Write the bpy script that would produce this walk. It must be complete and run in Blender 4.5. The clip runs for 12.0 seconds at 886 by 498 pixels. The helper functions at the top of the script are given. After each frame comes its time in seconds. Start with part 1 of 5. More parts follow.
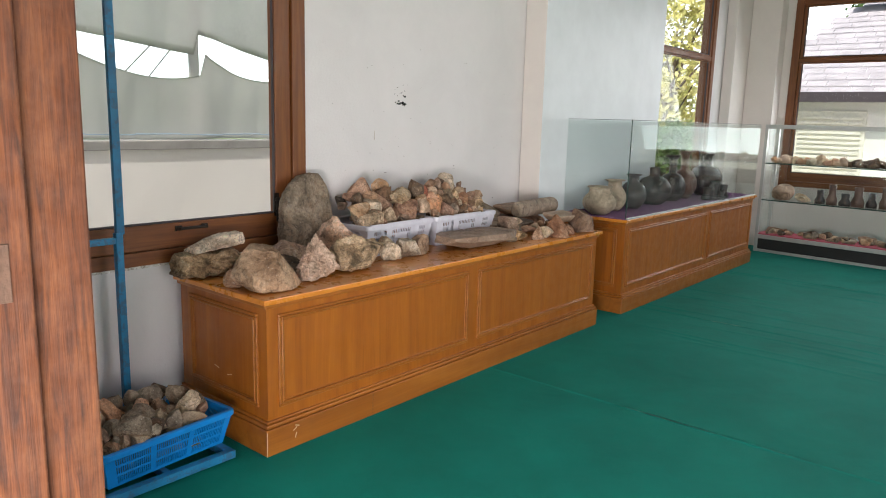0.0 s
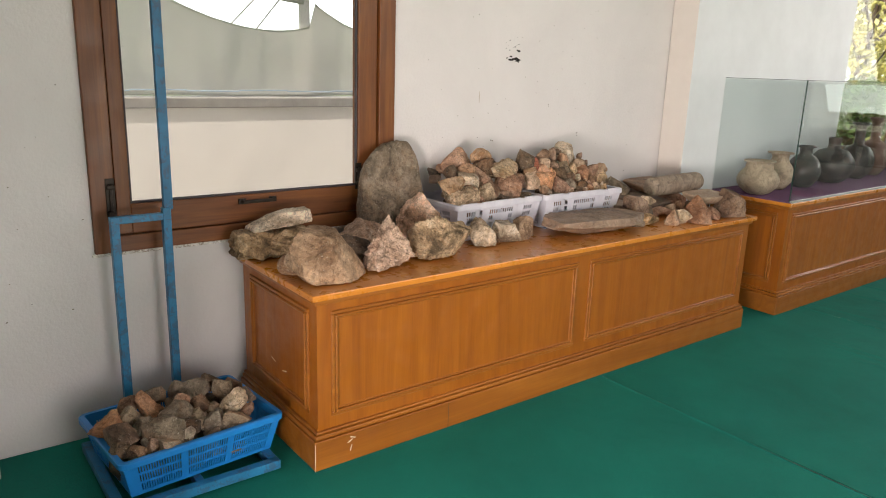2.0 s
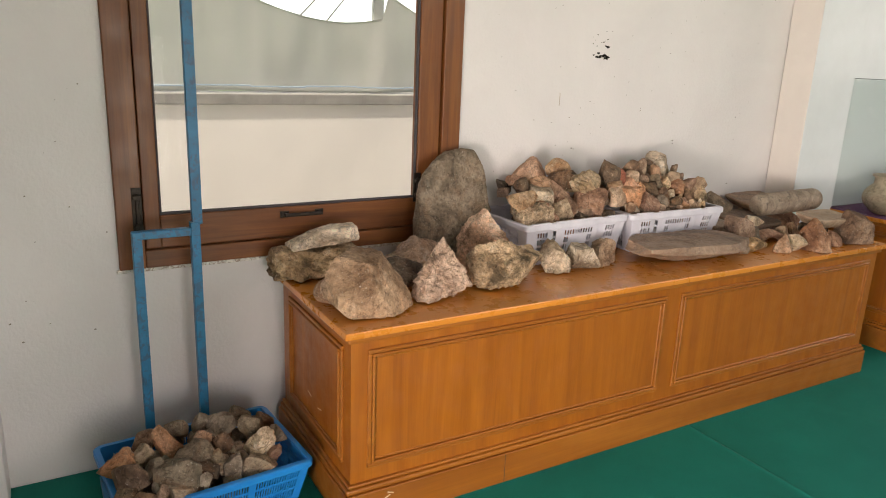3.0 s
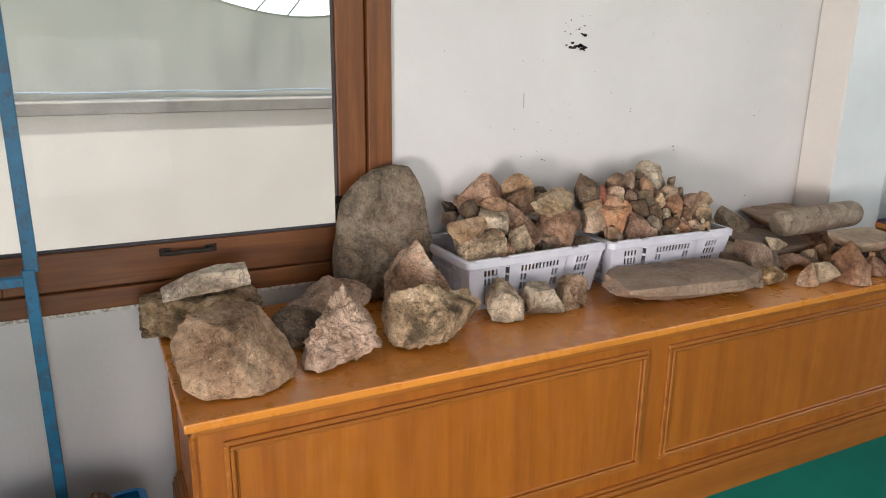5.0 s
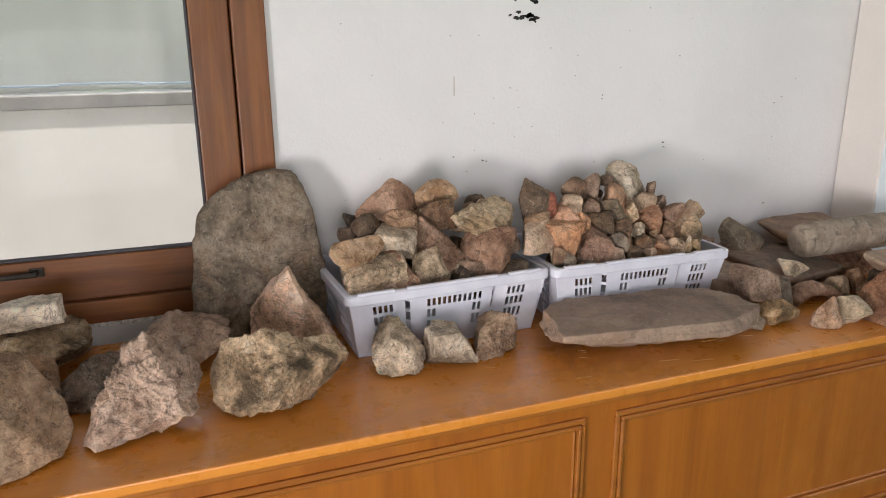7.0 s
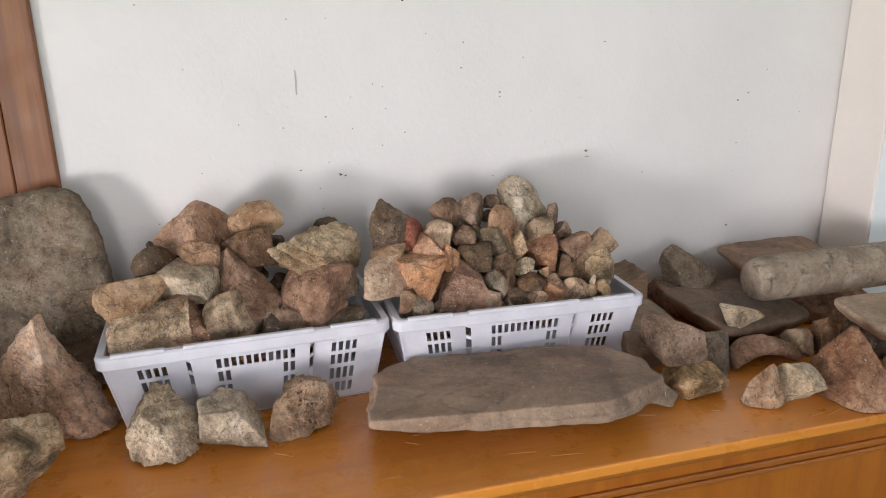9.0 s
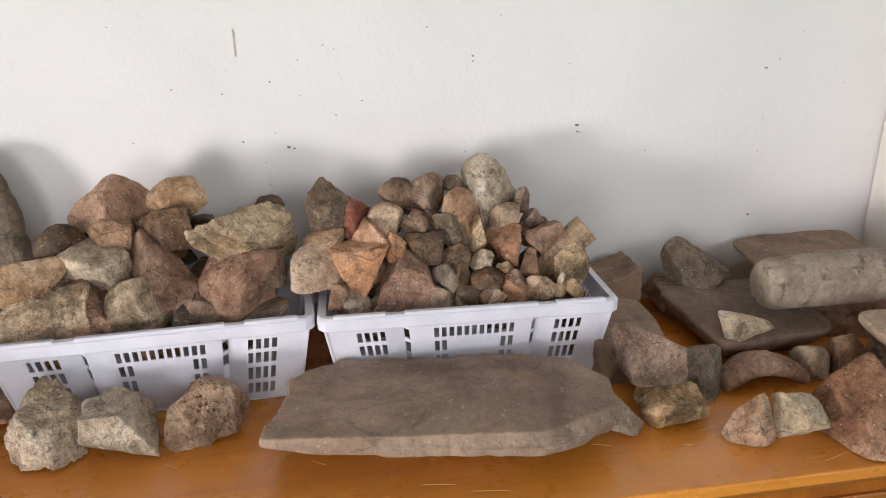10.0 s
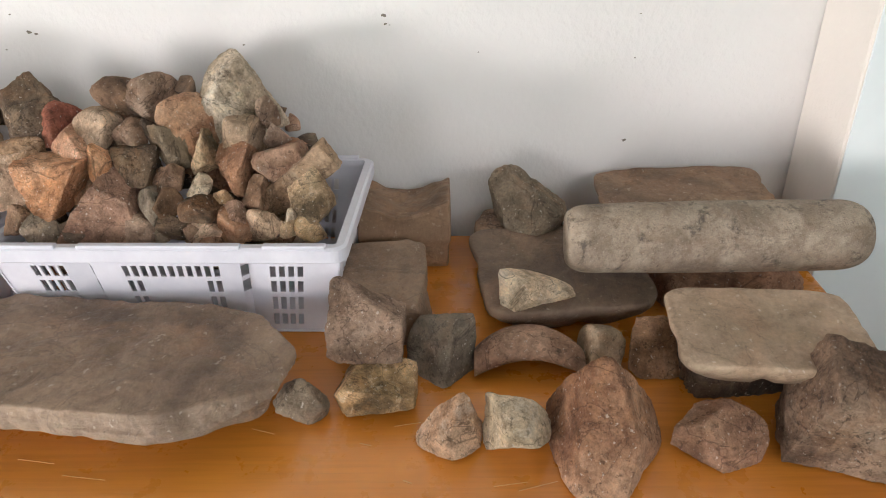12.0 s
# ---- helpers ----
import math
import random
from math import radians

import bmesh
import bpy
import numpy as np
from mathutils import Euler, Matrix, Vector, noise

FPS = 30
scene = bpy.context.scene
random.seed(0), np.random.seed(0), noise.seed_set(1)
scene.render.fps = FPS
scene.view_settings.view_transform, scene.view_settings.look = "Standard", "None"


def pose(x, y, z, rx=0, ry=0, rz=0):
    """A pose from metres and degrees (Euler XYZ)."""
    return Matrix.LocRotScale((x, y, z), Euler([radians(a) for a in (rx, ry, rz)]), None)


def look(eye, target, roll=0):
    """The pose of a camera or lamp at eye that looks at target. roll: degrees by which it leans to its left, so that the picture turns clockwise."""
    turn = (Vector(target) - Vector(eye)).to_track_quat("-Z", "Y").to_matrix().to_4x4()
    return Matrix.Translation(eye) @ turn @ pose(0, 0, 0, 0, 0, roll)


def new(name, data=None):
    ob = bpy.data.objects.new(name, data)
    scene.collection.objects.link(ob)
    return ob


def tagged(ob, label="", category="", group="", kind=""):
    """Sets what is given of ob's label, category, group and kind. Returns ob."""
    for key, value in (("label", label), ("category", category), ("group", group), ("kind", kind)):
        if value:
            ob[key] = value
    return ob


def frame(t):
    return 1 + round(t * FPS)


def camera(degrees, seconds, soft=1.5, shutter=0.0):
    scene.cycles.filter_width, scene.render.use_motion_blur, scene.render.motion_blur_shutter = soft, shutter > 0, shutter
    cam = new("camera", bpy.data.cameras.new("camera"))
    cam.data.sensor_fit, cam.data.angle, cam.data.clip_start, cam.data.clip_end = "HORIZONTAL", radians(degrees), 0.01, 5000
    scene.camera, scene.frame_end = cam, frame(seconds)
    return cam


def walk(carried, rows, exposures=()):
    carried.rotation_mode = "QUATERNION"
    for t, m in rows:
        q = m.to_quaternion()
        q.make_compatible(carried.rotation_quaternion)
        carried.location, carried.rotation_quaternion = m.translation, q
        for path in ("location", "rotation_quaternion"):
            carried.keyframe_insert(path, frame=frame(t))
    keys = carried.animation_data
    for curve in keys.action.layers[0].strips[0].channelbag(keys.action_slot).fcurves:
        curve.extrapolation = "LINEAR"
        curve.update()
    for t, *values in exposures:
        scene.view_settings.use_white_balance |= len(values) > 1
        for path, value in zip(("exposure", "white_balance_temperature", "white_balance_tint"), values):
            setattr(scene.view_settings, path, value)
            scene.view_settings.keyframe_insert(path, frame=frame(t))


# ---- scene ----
cam = camera(63.3, 12.0, soft=1.0)
PATH = [
    (0, (3.089, -1.692, 1.419), (1.823, -0.185, 1.065), 1.5),
    (0.5, (3.037, -1.564, 1.404), (1.724, -0.105, 1.02), 1.1),
    (1, (2.937, -1.407, 1.402), (1.563, -0.016, 0.983), 1.0),
    (1.5, (2.897, -1.232, 1.415), (1.442, 0.061, 0.954), 1.3),
    (2, (2.866, -1.085, 1.462), (1.331, 0.099, 0.97), 1.9),
    (2.5, (2.728, -0.944, 1.482), (1.12, 0.129, 0.969), 2.1),
    (2.7, (2.663, -0.877, 1.493), (1.029, 0.152, 0.974), 2.2),
    (4.3, (2.406, -0.314, 1.492), (0.685, 0.57, 0.985), 1.6),
    (4.5, (2.374, -0.27, 1.487), (0.65, 0.609, 0.981), 1.1),
    (5, (2.277, -0.122, 1.5), (0.55, 0.732, 0.961), 0.7),
    (5.5, (2.248, 0.073, 1.5), (0.507, 0.89, 0.952), 0.5),
    (6, (2.218, 0.259, 1.494), (0.452, 1.021, 0.949), 0.3),
    (6.5, (2.1, 0.426, 1.466), (0.312, 1.135, 0.917), -0.1),
    (6.7, (2.048, 0.477, 1.455), (0.253, 1.164, 0.903), -0.3),
    (8.3, (1.904, 0.989, 1.423), (0.065, 1.554, 0.872), -0.4),
    (8.5, (1.884, 1.078, 1.432), (0.035, 1.594, 0.871), -0.8),
    (9, (1.734, 1.204, 1.431), (-0.112, 1.703, 0.845), -1.0),
    (9.5, (1.643, 1.336, 1.414), (-0.207, 1.767, 0.786), -1.4),
    (10, (1.583, 1.51, 1.415), (-0.275, 1.796, 0.734), -1.0),
    (10.5, (1.541, 1.728, 1.413), (-0.317, 1.911, 0.697), -0.7),
    (11, (1.433, 1.898, 1.394), (-0.402, 2.023, 0.608), -0.3),
    (11.5, (1.369, 2.031, 1.37), (-0.428, 2.092, 0.495), -0.3),
    (12, (1.339, 2.196, 1.373), (-0.41, 2.16, 0.404), -1.2),
]
walk(cam, [(t, look(eye, target, roll)) for t, eye, target, roll in PATH],
     [(0, 0.08, 6450, 12), (1.5, 0.18, 6700, 14), (2.5, 0.28, 7300, 15), (4.5, 0.27, 6700, 12), (5.5, 0.25, 6400, 13), (9.5, 0.46, 6350, 13), (12, 0.73, 6500, 11)])

# ---- world, sun, lights ----
world = bpy.data.worlds.new("world")
scene.world = world
world.use_nodes = True
wn = world.node_tree
sky = wn.nodes.new("ShaderNodeTexSky")
sky.sky_type = "NISHITA"
sky.sun_disc = False
sky.sun_elevation = radians(58)
sky.sun_rotation = radians(160)
sky.air_density, sky.dust_density = 1.0, 3.0
wn.links.new(sky.outputs["Color"], wn.nodes["Background"].inputs["Color"])
wn.nodes["Background"].inputs["Strength"].default_value = 0.15


def sun_lamp():
    d = bpy.data.lights.new("sun", "SUN")
    d.energy, d.angle, d.color = 4.5, radians(0.5), (1.0, 0.95, 0.88)
    ob = new("sun", d)
    a, e = radians(160), radians(58)
    way = Vector((math.sin(a) * math.cos(e), math.cos(a) * math.cos(e), math.sin(e)))
    ob.matrix_world = look(way * 30, (0, 0, 0))


sun_lamp()


def opening_light(name, eye, target, sx, sy, watts, color=(1, 1, 1)):
    d = bpy.data.lights.new(name, "AREA")
    d.shape, d.size, d.size_y, d.energy, d.color = "RECTANGLE", sx, sy, watts, color
    ob = new(name, d)
    ob.matrix_world = look(eye, target)


# daylight through the openings: the entrance with its sunlit step, an assumed side door, the garden and far windows
opening_light("entrance_daylight", (2.85, -2.3, 0.62), (0.4, 0.5, 0.75), 1.1, 0.75, 122, (1.0, 0.965, 0.94))
# side door is unseen and assumed; lamp added to fill the wall under window_1
opening_light("side_fill", (4.55, -0.05, 0.9), (0.0, 0.9, 1.0), 1.2, 1.3, 38, (1.0, 0.97, 0.95))
opening_light("garden_daylight", (4.55, 3.8, 2.55), (0.9, 2.4, 0.3), 4.2, 0.7, 42, (1.0, 0.985, 0.97))
opening_light("far_window_daylight", (1.8, 7.6, 1.9), (1.9, 4.4, 0.0), 2.1, 1.9, 38, (0.97, 0.985, 1.0))


# ---- materials ----
def nodes_of(name):
    m = bpy.data.materials.new(name)
    m.use_nodes = True
    nt = m.node_tree
    return m, nt, nt.nodes["Principled BSDF"]


def ramp(nt, fac, stops):
    r = nt.nodes.new("ShaderNodeValToRGB")
    els = r.color_ramp.elements
    while len(els) < len(stops):
        els.new(0.5)
    for e, (p, c) in zip(els, stops):
        e.position, e.color = p, (*c, 1)
    nt.links.new(fac, r.inputs["Fac"])
    return r.outputs["Color"]


def noise_tex(nt, vec, scale, detail=6.0, rough=0.55, distort=0.0):
    n = nt.nodes.new("ShaderNodeTexNoise")
    n.inputs["Scale"].default_value = scale
    n.inputs["Detail"].default_value = detail
    n.inputs["Roughness"].default_value = rough
    n.inputs["Distortion"].default_value = distort
    nt.links.new(vec, n.inputs["Vector"])
    return n.outputs["Fac"]


def coords(nt, stretch=(1, 1, 1), wander=0.0, space="Object"):
    tc = nt.nodes.new("ShaderNodeTexCoord")
    mp = nt.nodes.new("ShaderNodeMapping")
    mp.inputs["Scale"].default_value = stretch
    nt.links.new(tc.outputs[space], mp.inputs["Vector"])
    if wander:
        info = nt.nodes.new("ShaderNodeObjectInfo")
        mul = nt.nodes.new("ShaderNodeMath")
        mul.operation = "MULTIPLY"
        mul.inputs[1].default_value = wander
        nt.links.new(info.outputs["Random"], mul.inputs[0])
        nt.links.new(mul.outputs[0], mp.inputs["Location"])
    return mp.outputs["Vector"]


def mixed(nt, a, b, fac, mode="MIX"):
    m = nt.nodes.new("ShaderNodeMix")
    m.data_type, m.blend_type = "RGBA", mode
    for s, v in ((6, a), (7, b)):
        if isinstance(v, tuple):
            m.inputs[s].default_value = (*v, 1)
        else:
            nt.links.new(v, m.inputs[s])
    if isinstance(fac, float):
        m.inputs[0].default_value = fac
    else:
        nt.links.new(fac, m.inputs[0])
    return m.outputs[2]


def bumped(nt, bsdf, heights):
    last = None
    for h, strength, dist in heights:
        b = nt.nodes.new("ShaderNodeBump")
        b.inputs["Strength"].default_value = strength
        b.inputs["Distance"].default_value = dist
        nt.links.new(h, b.inputs["Height"])
        if last:
            nt.links.new(last, b.inputs["Normal"])
        last = b.outputs["Normal"]
    nt.links.new(last, bsdf.inputs["Normal"])


def rock_mat(name, dark, mid, light, speck, rough=0.85, scale=1.0, spots=0.25, gritty=1.0, rust=0.35, veins=0.0):
    """Weathered stone: broad blotches, rusty patches, fine grain, hairline cracks, pale crust and pits; tone wanders from stone to stone."""
    m, nt, b = nodes_of(name)
    v = coords(nt, (scale, scale, scale), 40.0)
    big = noise_tex(nt, v, 7.5, 6, 0.62, 0.6)
    grain = noise_tex(nt, v, 40, 12, 0.72, 0.3)
    fine = noise_tex(nt, v, 260, 6, 0.75)
    c = ramp(nt, big, ((0.38, dark), (0.5, mid), (0.61, light)))
    stain = ramp(nt, noise_tex(nt, v, 12, 8, 0.66, 0.8), ((0.50, (0, 0, 0)), (0.66, (rust,) * 3)))
    c = mixed(nt, c, tuple(0.45 * a + 0.55 * b2 for a, b2 in zip(mid, (0.36, 0.19, 0.09))), stain)
    lo, hi = 1 - 0.42 * gritty, 1 + 0.36 * gritty
    g = ramp(nt, grain, ((0.37, (lo, lo * 0.96, lo * 0.92)), (0.50, (1, 1, 1)), (0.65, (hi, hi * 0.99, hi * 0.96))))
    c = mixed(nt, c, g, 0.9, "MULTIPLY")
    salt = ramp(nt, fine, ((0.38, (0.6, 0.59, 0.58)), (0.5, (1, 1, 1)), (0.63, (1.45, 1.43, 1.4))))
    c = mixed(nt, c, salt, 0.3 * gritty + 0.1, "MULTIPLY")
    crust = ramp(nt, noise_tex(nt, v, 15, 12, 0.74, 0.4), ((0.55, (0, 0, 0)), (0.64, (spots, spots, spots))))
    c = mixed(nt, c, speck, crust)
    dots = ramp(nt, noise_tex(nt, v, 150, 3, 0.6), ((0.65, (0, 0, 0)), (0.68, (0.4 * gritty,) * 3)))
    c = mixed(nt, c, (0.66, 0.61, 0.53), dots)
    pits = ramp(nt, noise_tex(nt, v, 95, 5, 0.65), ((0.35, (0.55 * gritty,) * 3), (0.39, (0, 0, 0))))
    c = mixed(nt, c, tuple(0.3 * a for a in dark), pits)
    line = nt.nodes.new("ShaderNodeMath")
    line.operation, line.inputs[1].default_value = "SUBTRACT", 0.5
    nt.links.new(noise_tex(nt, v, 9, 7, 0.55, 0.9), line.inputs[0])
    away = nt.nodes.new("ShaderNodeMath")
    away.operation = "ABSOLUTE"
    nt.links.new(line.outputs[0], away.inputs[0])
    crack = ramp(nt, away.outputs[0], ((0.0, (0.7 * gritty,) * 3), (0.010, (0, 0, 0))))
    c = mixed(nt, c, tuple(0.35 * a for a in dark), crack)
    if veins:
        c = mixed(nt, c, speck, ramp(nt, noise_tex(nt, coords(nt, (9, 9, 60), 40.0), 1.0, 6, 0.6, 1.5), ((0.55, (0, 0, 0)), (0.62, (veins,) * 3))))
    geo = nt.nodes.new("ShaderNodeNewGeometry")
    worn = ramp(nt, geo.outputs["Pointiness"], ((0.53, (0, 0, 0)), (0.60, (0.35,) * 3)))
    c = mixed(nt, c, tuple(min(1, 1.25 * a) for a in light), worn)
    info = nt.nodes.new("ShaderNodeObjectInfo")
    hs = nt.nodes.new("ShaderNodeHueSaturation")
    hs.inputs["Hue"].default_value = 0.492
    for socket, low, high, turn in (("Value", 1.12, 1.75, 1.0), ("Saturation", 0.95, 1.25, 7.31)):
        fold = nt.nodes.new("ShaderNodeMath")
        fold.operation = "MULTIPLY"
        fold.inputs[1].default_value = turn
        nt.links.new(info.outputs["Random"], fold.inputs[0])
        part_of = nt.nodes.new("ShaderNodeMath")
        part_of.operation = "FRACT"
        nt.links.new(fold.outputs[0], part_of.inputs[0])
        mr = nt.nodes.new("ShaderNodeMapRange")
        mr.inputs["To Min"].default_value, mr.inputs["To Max"].default_value = low, high
        nt.links.new(part_of.outputs[0], mr.inputs["Value"])
        nt.links.new(mr.outputs["Result"], hs.inputs[socket])
    nt.links.new(c, hs.inputs["Color"])
    nt.links.new(hs.outputs["Color"], b.inputs["Base Color"])
    b.inputs["Roughness"].default_value = rough
    b.inputs["Specular IOR Level"].default_value = 0.3
    bumped(nt, b, ((noise_tex(nt, v, 24, 8, 0.7), 0.7 * gritty + 0.05, 0.02), (grain, 0.8 * gritty + 0.06, 0.014), (fine, 0.4 * gritty + 0.1, 0.003)))
    return m


ROCK = {
    "tan": rock_mat("tan_stone", (0.19, 0.125, 0.078), (0.32, 0.225, 0.148), (0.43, 0.32, 0.22), (0.58, 0.50, 0.40), rust=0.22),
    "orange": rock_mat("orange_stone", (0.25, 0.145, 0.088), (0.38, 0.228, 0.142), (0.47, 0.32, 0.215), (0.6, 0.48, 0.36)),
    "red": rock_mat("red_stone", (0.155, 0.09, 0.058), (0.27, 0.168, 0.110), (0.36, 0.24, 0.165), (0.5, 0.40, 0.33), spots=0.15),
    "brick": rock_mat("brick_red_stone", (0.20, 0.075, 0.045), (0.34, 0.125, 0.075), (0.42, 0.19, 0.125), (0.55, 0.42, 0.34), spots=0.2),
    "brown": rock_mat("brown_stone", (0.10, 0.066, 0.044), (0.215, 0.145, 0.098), (0.31, 0.22, 0.155), (0.5, 0.40, 0.31), spots=0.15),
    "grey": rock_mat("grey_stone", (0.125, 0.100, 0.072), (0.215, 0.174, 0.128), (0.30, 0.248, 0.187), (0.42, 0.38, 0.31), spots=0.25, gritty=0.95),
    "pale": rock_mat("pale_stone", (0.25, 0.19, 0.125), (0.43, 0.35, 0.25), (0.58, 0.49, 0.37), (0.72, 0.66, 0.56), spots=0.45),
    "dark": rock_mat("dark_stone", (0.042, 0.032, 0.024), (0.095, 0.070, 0.050), (0.17, 0.128, 0.09), (0.36, 0.29, 0.21), spots=0.2),
    "mixed": rock_mat("mottled_stone", (0.10, 0.075, 0.045), (0.34, 0.25, 0.155), (0.53, 0.41, 0.27), (0.68, 0.59, 0.45), scale=1.5, spots=0.5),
    "pink": rock_mat("pink_stone", (0.21, 0.138, 0.09), (0.39, 0.273, 0.190), (0.52, 0.388, 0.285), (0.66, 0.57, 0.48), spots=0.4),
    "slate": rock_mat("smooth_slate", (0.11, 0.077, 0.053), (0.175, 0.124, 0.085), (0.24, 0.174, 0.12), (0.38, 0.29, 0.20), rough=0.48, scale=0.55, spots=0.22, gritty=0.48),
    "tool": rock_mat("smooth_tan_stone", (0.20, 0.145, 0.092), (0.275, 0.20, 0.134), (0.34, 0.26, 0.178), (0.3, 0.2, 0.12), rough=0.5, scale=0.6, spots=0.28, gritty=0.5),
    "roller": rock_mat("pitted_grindstone", (0.16, 0.13, 0.10), (0.215, 0.178, 0.14), (0.27, 0.228, 0.18), (0.03, 0.026, 0.023), rough=0.7, scale=2.2, spots=0.7, gritty=0.45, rust=0.1),
}


def wood_mat(name, dark, mid, light, along=2, rough=0.35, ring=1.0, coat=0.3, wear=0.0):
    m, nt, b = nodes_of(name)
    st = [16.0 * ring] * 3
    st[along] = 1.1 * ring
    v = coords(nt, tuple(st), 11.0)
    w = noise_tex(nt, v, 1.5, 6, 0.6, 1.2)
    st2 = [160.0] * 3
    st2[along] = 5.0
    pores = noise_tex(nt, coords(nt, tuple(st2), 5.0), 1.2, 4, 0.6)
    c = ramp(nt, w, ((0.28, dark), (0.5, mid), (0.72, light)))
    p = ramp(nt, pores, ((0.30, (0.62, 0.58, 0.55)), (0.55, (1, 1, 1))))
    c = mixed(nt, c, p, 0.6 if wear else 0.28, "MULTIPLY")
    if wear:
        patch = ramp(nt, noise_tex(nt, coords(nt, (3, 3, 1.2)), 3.0, 8, 0.7), ((0.50, (0, 0, 0)), (0.62, (wear, wear, wear))))
        c = mixed(nt, c, (0.20, 0.075, 0.026), patch)
    nt.links.new(c, b.inputs["Base Color"])
    rr = ramp(nt, noise_tex(nt, coords(nt), 14, 6, 0.65), ((0.3, (rough * 0.75,) * 3), (0.7, (min(1, rough * 1.4),) * 3)))
    nt.links.new(rr, b.inputs["Roughness"])
    b.inputs["Coat Weight"].default_value = coat
    b.inputs["Coat Roughness"].default_value = 0.22
    bumped(nt, b, ((pores, 0.12 if not wear else 0.5, 0.002),))
    return m


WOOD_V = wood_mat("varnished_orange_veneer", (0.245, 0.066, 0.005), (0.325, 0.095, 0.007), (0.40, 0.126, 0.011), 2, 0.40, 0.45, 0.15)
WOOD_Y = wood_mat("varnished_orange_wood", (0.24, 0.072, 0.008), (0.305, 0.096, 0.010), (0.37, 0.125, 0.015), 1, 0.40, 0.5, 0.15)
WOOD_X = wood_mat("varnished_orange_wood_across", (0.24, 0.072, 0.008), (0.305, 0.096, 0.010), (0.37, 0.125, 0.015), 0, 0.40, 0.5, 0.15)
# same varnish as the sides, painted paler for the light falling on top
WOOD_TOP_LIT = wood_mat("varnished_plinth_top_lit", (0.52, 0.175, 0.021), (0.62, 0.22, 0.028), (0.69, 0.26, 0.036), 1, 0.28, 0.5, 0.45)
FRAME_Z = wood_mat("brown_window_wood", (0.12, 0.036, 0.009), (0.18, 0.058, 0.014), (0.24, 0.085, 0.018), 2, 0.45, 1.0, 0.06)
FRAME_Y = wood_mat("brown_window_wood_level", (0.12, 0.036, 0.009), (0.18, 0.058, 0.014), (0.24, 0.085, 0.018), 1, 0.45, 1.0, 0.06)
DOOR_WOOD = wood_mat("weathered_door_wood", (0.024, 0.006, 0.002), (0.085, 0.024, 0.006), (0.16, 0.050, 0.013), 2, 0.8, 2.2, 0.0, 0.3)


def plain(name, color, rough=0.5, metal=0.0, vary=0.12, scale=9.0, bump=0.0, bscale=120.0, dirt=None, dirt_amount=0.0):
    m, nt, b = nodes_of(name)
    v = coords(nt, (1, 1, 1), 3.0)
    lo = tuple(c * (1 - vary) for c in color)
    hi = tuple(min(1, c * (1 + vary)) for c in color)
    c = ramp(nt, noise_tex(nt, v, scale, 6, 0.6), ((0.32, lo), (0.68, hi)))
    if dirt:
        d = ramp(nt, noise_tex(nt, v, scale * 2.3, 8, 0.72, 0.5), ((0.51, (0, 0, 0)), (0.56, (dirt_amount,) * 3)))
        c = mixed(nt, c, dirt, d)
    nt.links.new(c, b.inputs["Base Color"])
    b.inputs["Roughness"].default_value = rough
    b.inputs["Metallic"].default_value = metal
    if bump:
        bumped(nt, b, ((noise_tex(nt, v, bscale, 4, 0.6), bump, 0.003),))
    return m


def plaster(name, color):
    """Old painted plaster: roller stipple, faint smears and small dark fly specks."""
    m, nt, b = nodes_of(name)
    v = coords(nt)
    lo = tuple(c * 0.93 for c in color)
    c = ramp(nt, noise_tex(nt, v, 2.1, 7, 0.65, 0.4), ((0.3, lo), (0.62, color)))
    vo = nt.nodes.new("ShaderNodeTexVoronoi")
    vo.inputs["Scale"].default_value = 7.0
    nt.links.new(v, vo.inputs["Vector"])
    speck = ramp(nt, vo.outputs["Distance"], ((0.018, (0.4,) * 3), (0.028, (0, 0, 0))))
    pick = ramp(nt, noise_tex(nt, v, 5.0, 3, 0.5), ((0.52, (0, 0, 0)), (0.56, (1, 1, 1))))
    c = mixed(nt, c, (0.10, 0.09, 0.08), mixed(nt, speck, pick, 1.0, "MULTIPLY"))
    nt.links.new(c, b.inputs["Base Color"])
    b.inputs["Roughness"].default_value = 0.6
    bumped(nt, b, ((noise_tex(nt, v, 3.0, 5, 0.5), 0.25, 0.03), (noise_tex(nt, v, 75, 4, 0.6), 0.3, 0.006)))
    return m


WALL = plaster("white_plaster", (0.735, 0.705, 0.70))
PILASTER = plaster("cream_plaster", (0.77, 0.71, 0.665))
# ceiling never in view; darkened so that it bounces less light
DARKENED_CEILING = plaster("darkened_ceiling", (0.42, 0.40, 0.37))
# for the east and south walls, darkened to weaken bounced fill
DARKENED_WALL = plaster("darkened_plaster", (0.50, 0.47, 0.43))
BOARD = plain("white_board", (0.74, 0.77, 0.79), 0.4, 0, 0.05, 3.0, 0.05, 30)
STAIN = plain("black_scuff", (0.02, 0.018, 0.016), 0.9)
BLUE_STEEL = plain("chipped_blue_steel", (0.012, 0.17, 0.34), 0.42, 0, 0.2, 12, 0.2, 90, (0.07, 0.04, 0.025), 0.4)
BLUE_PLASTIC = plain("blue_plastic", (0.005, 0.215, 0.60), 0.35, 0, 0.08, 9, 0.05, 60)
IRON = plain("dark_iron", (0.035, 0.026, 0.02), 0.5, 0.6, 0.3, 30, 0.3, 120)
ALU = plain("aluminium", (0.56, 0.56, 0.54), 0.38, 0.7, 0.06, 10)
PURPLE = plain("purple_felt", (0.15, 0.055, 0.14), 0.95, 0, 0.15, 30, 0.4, 400)
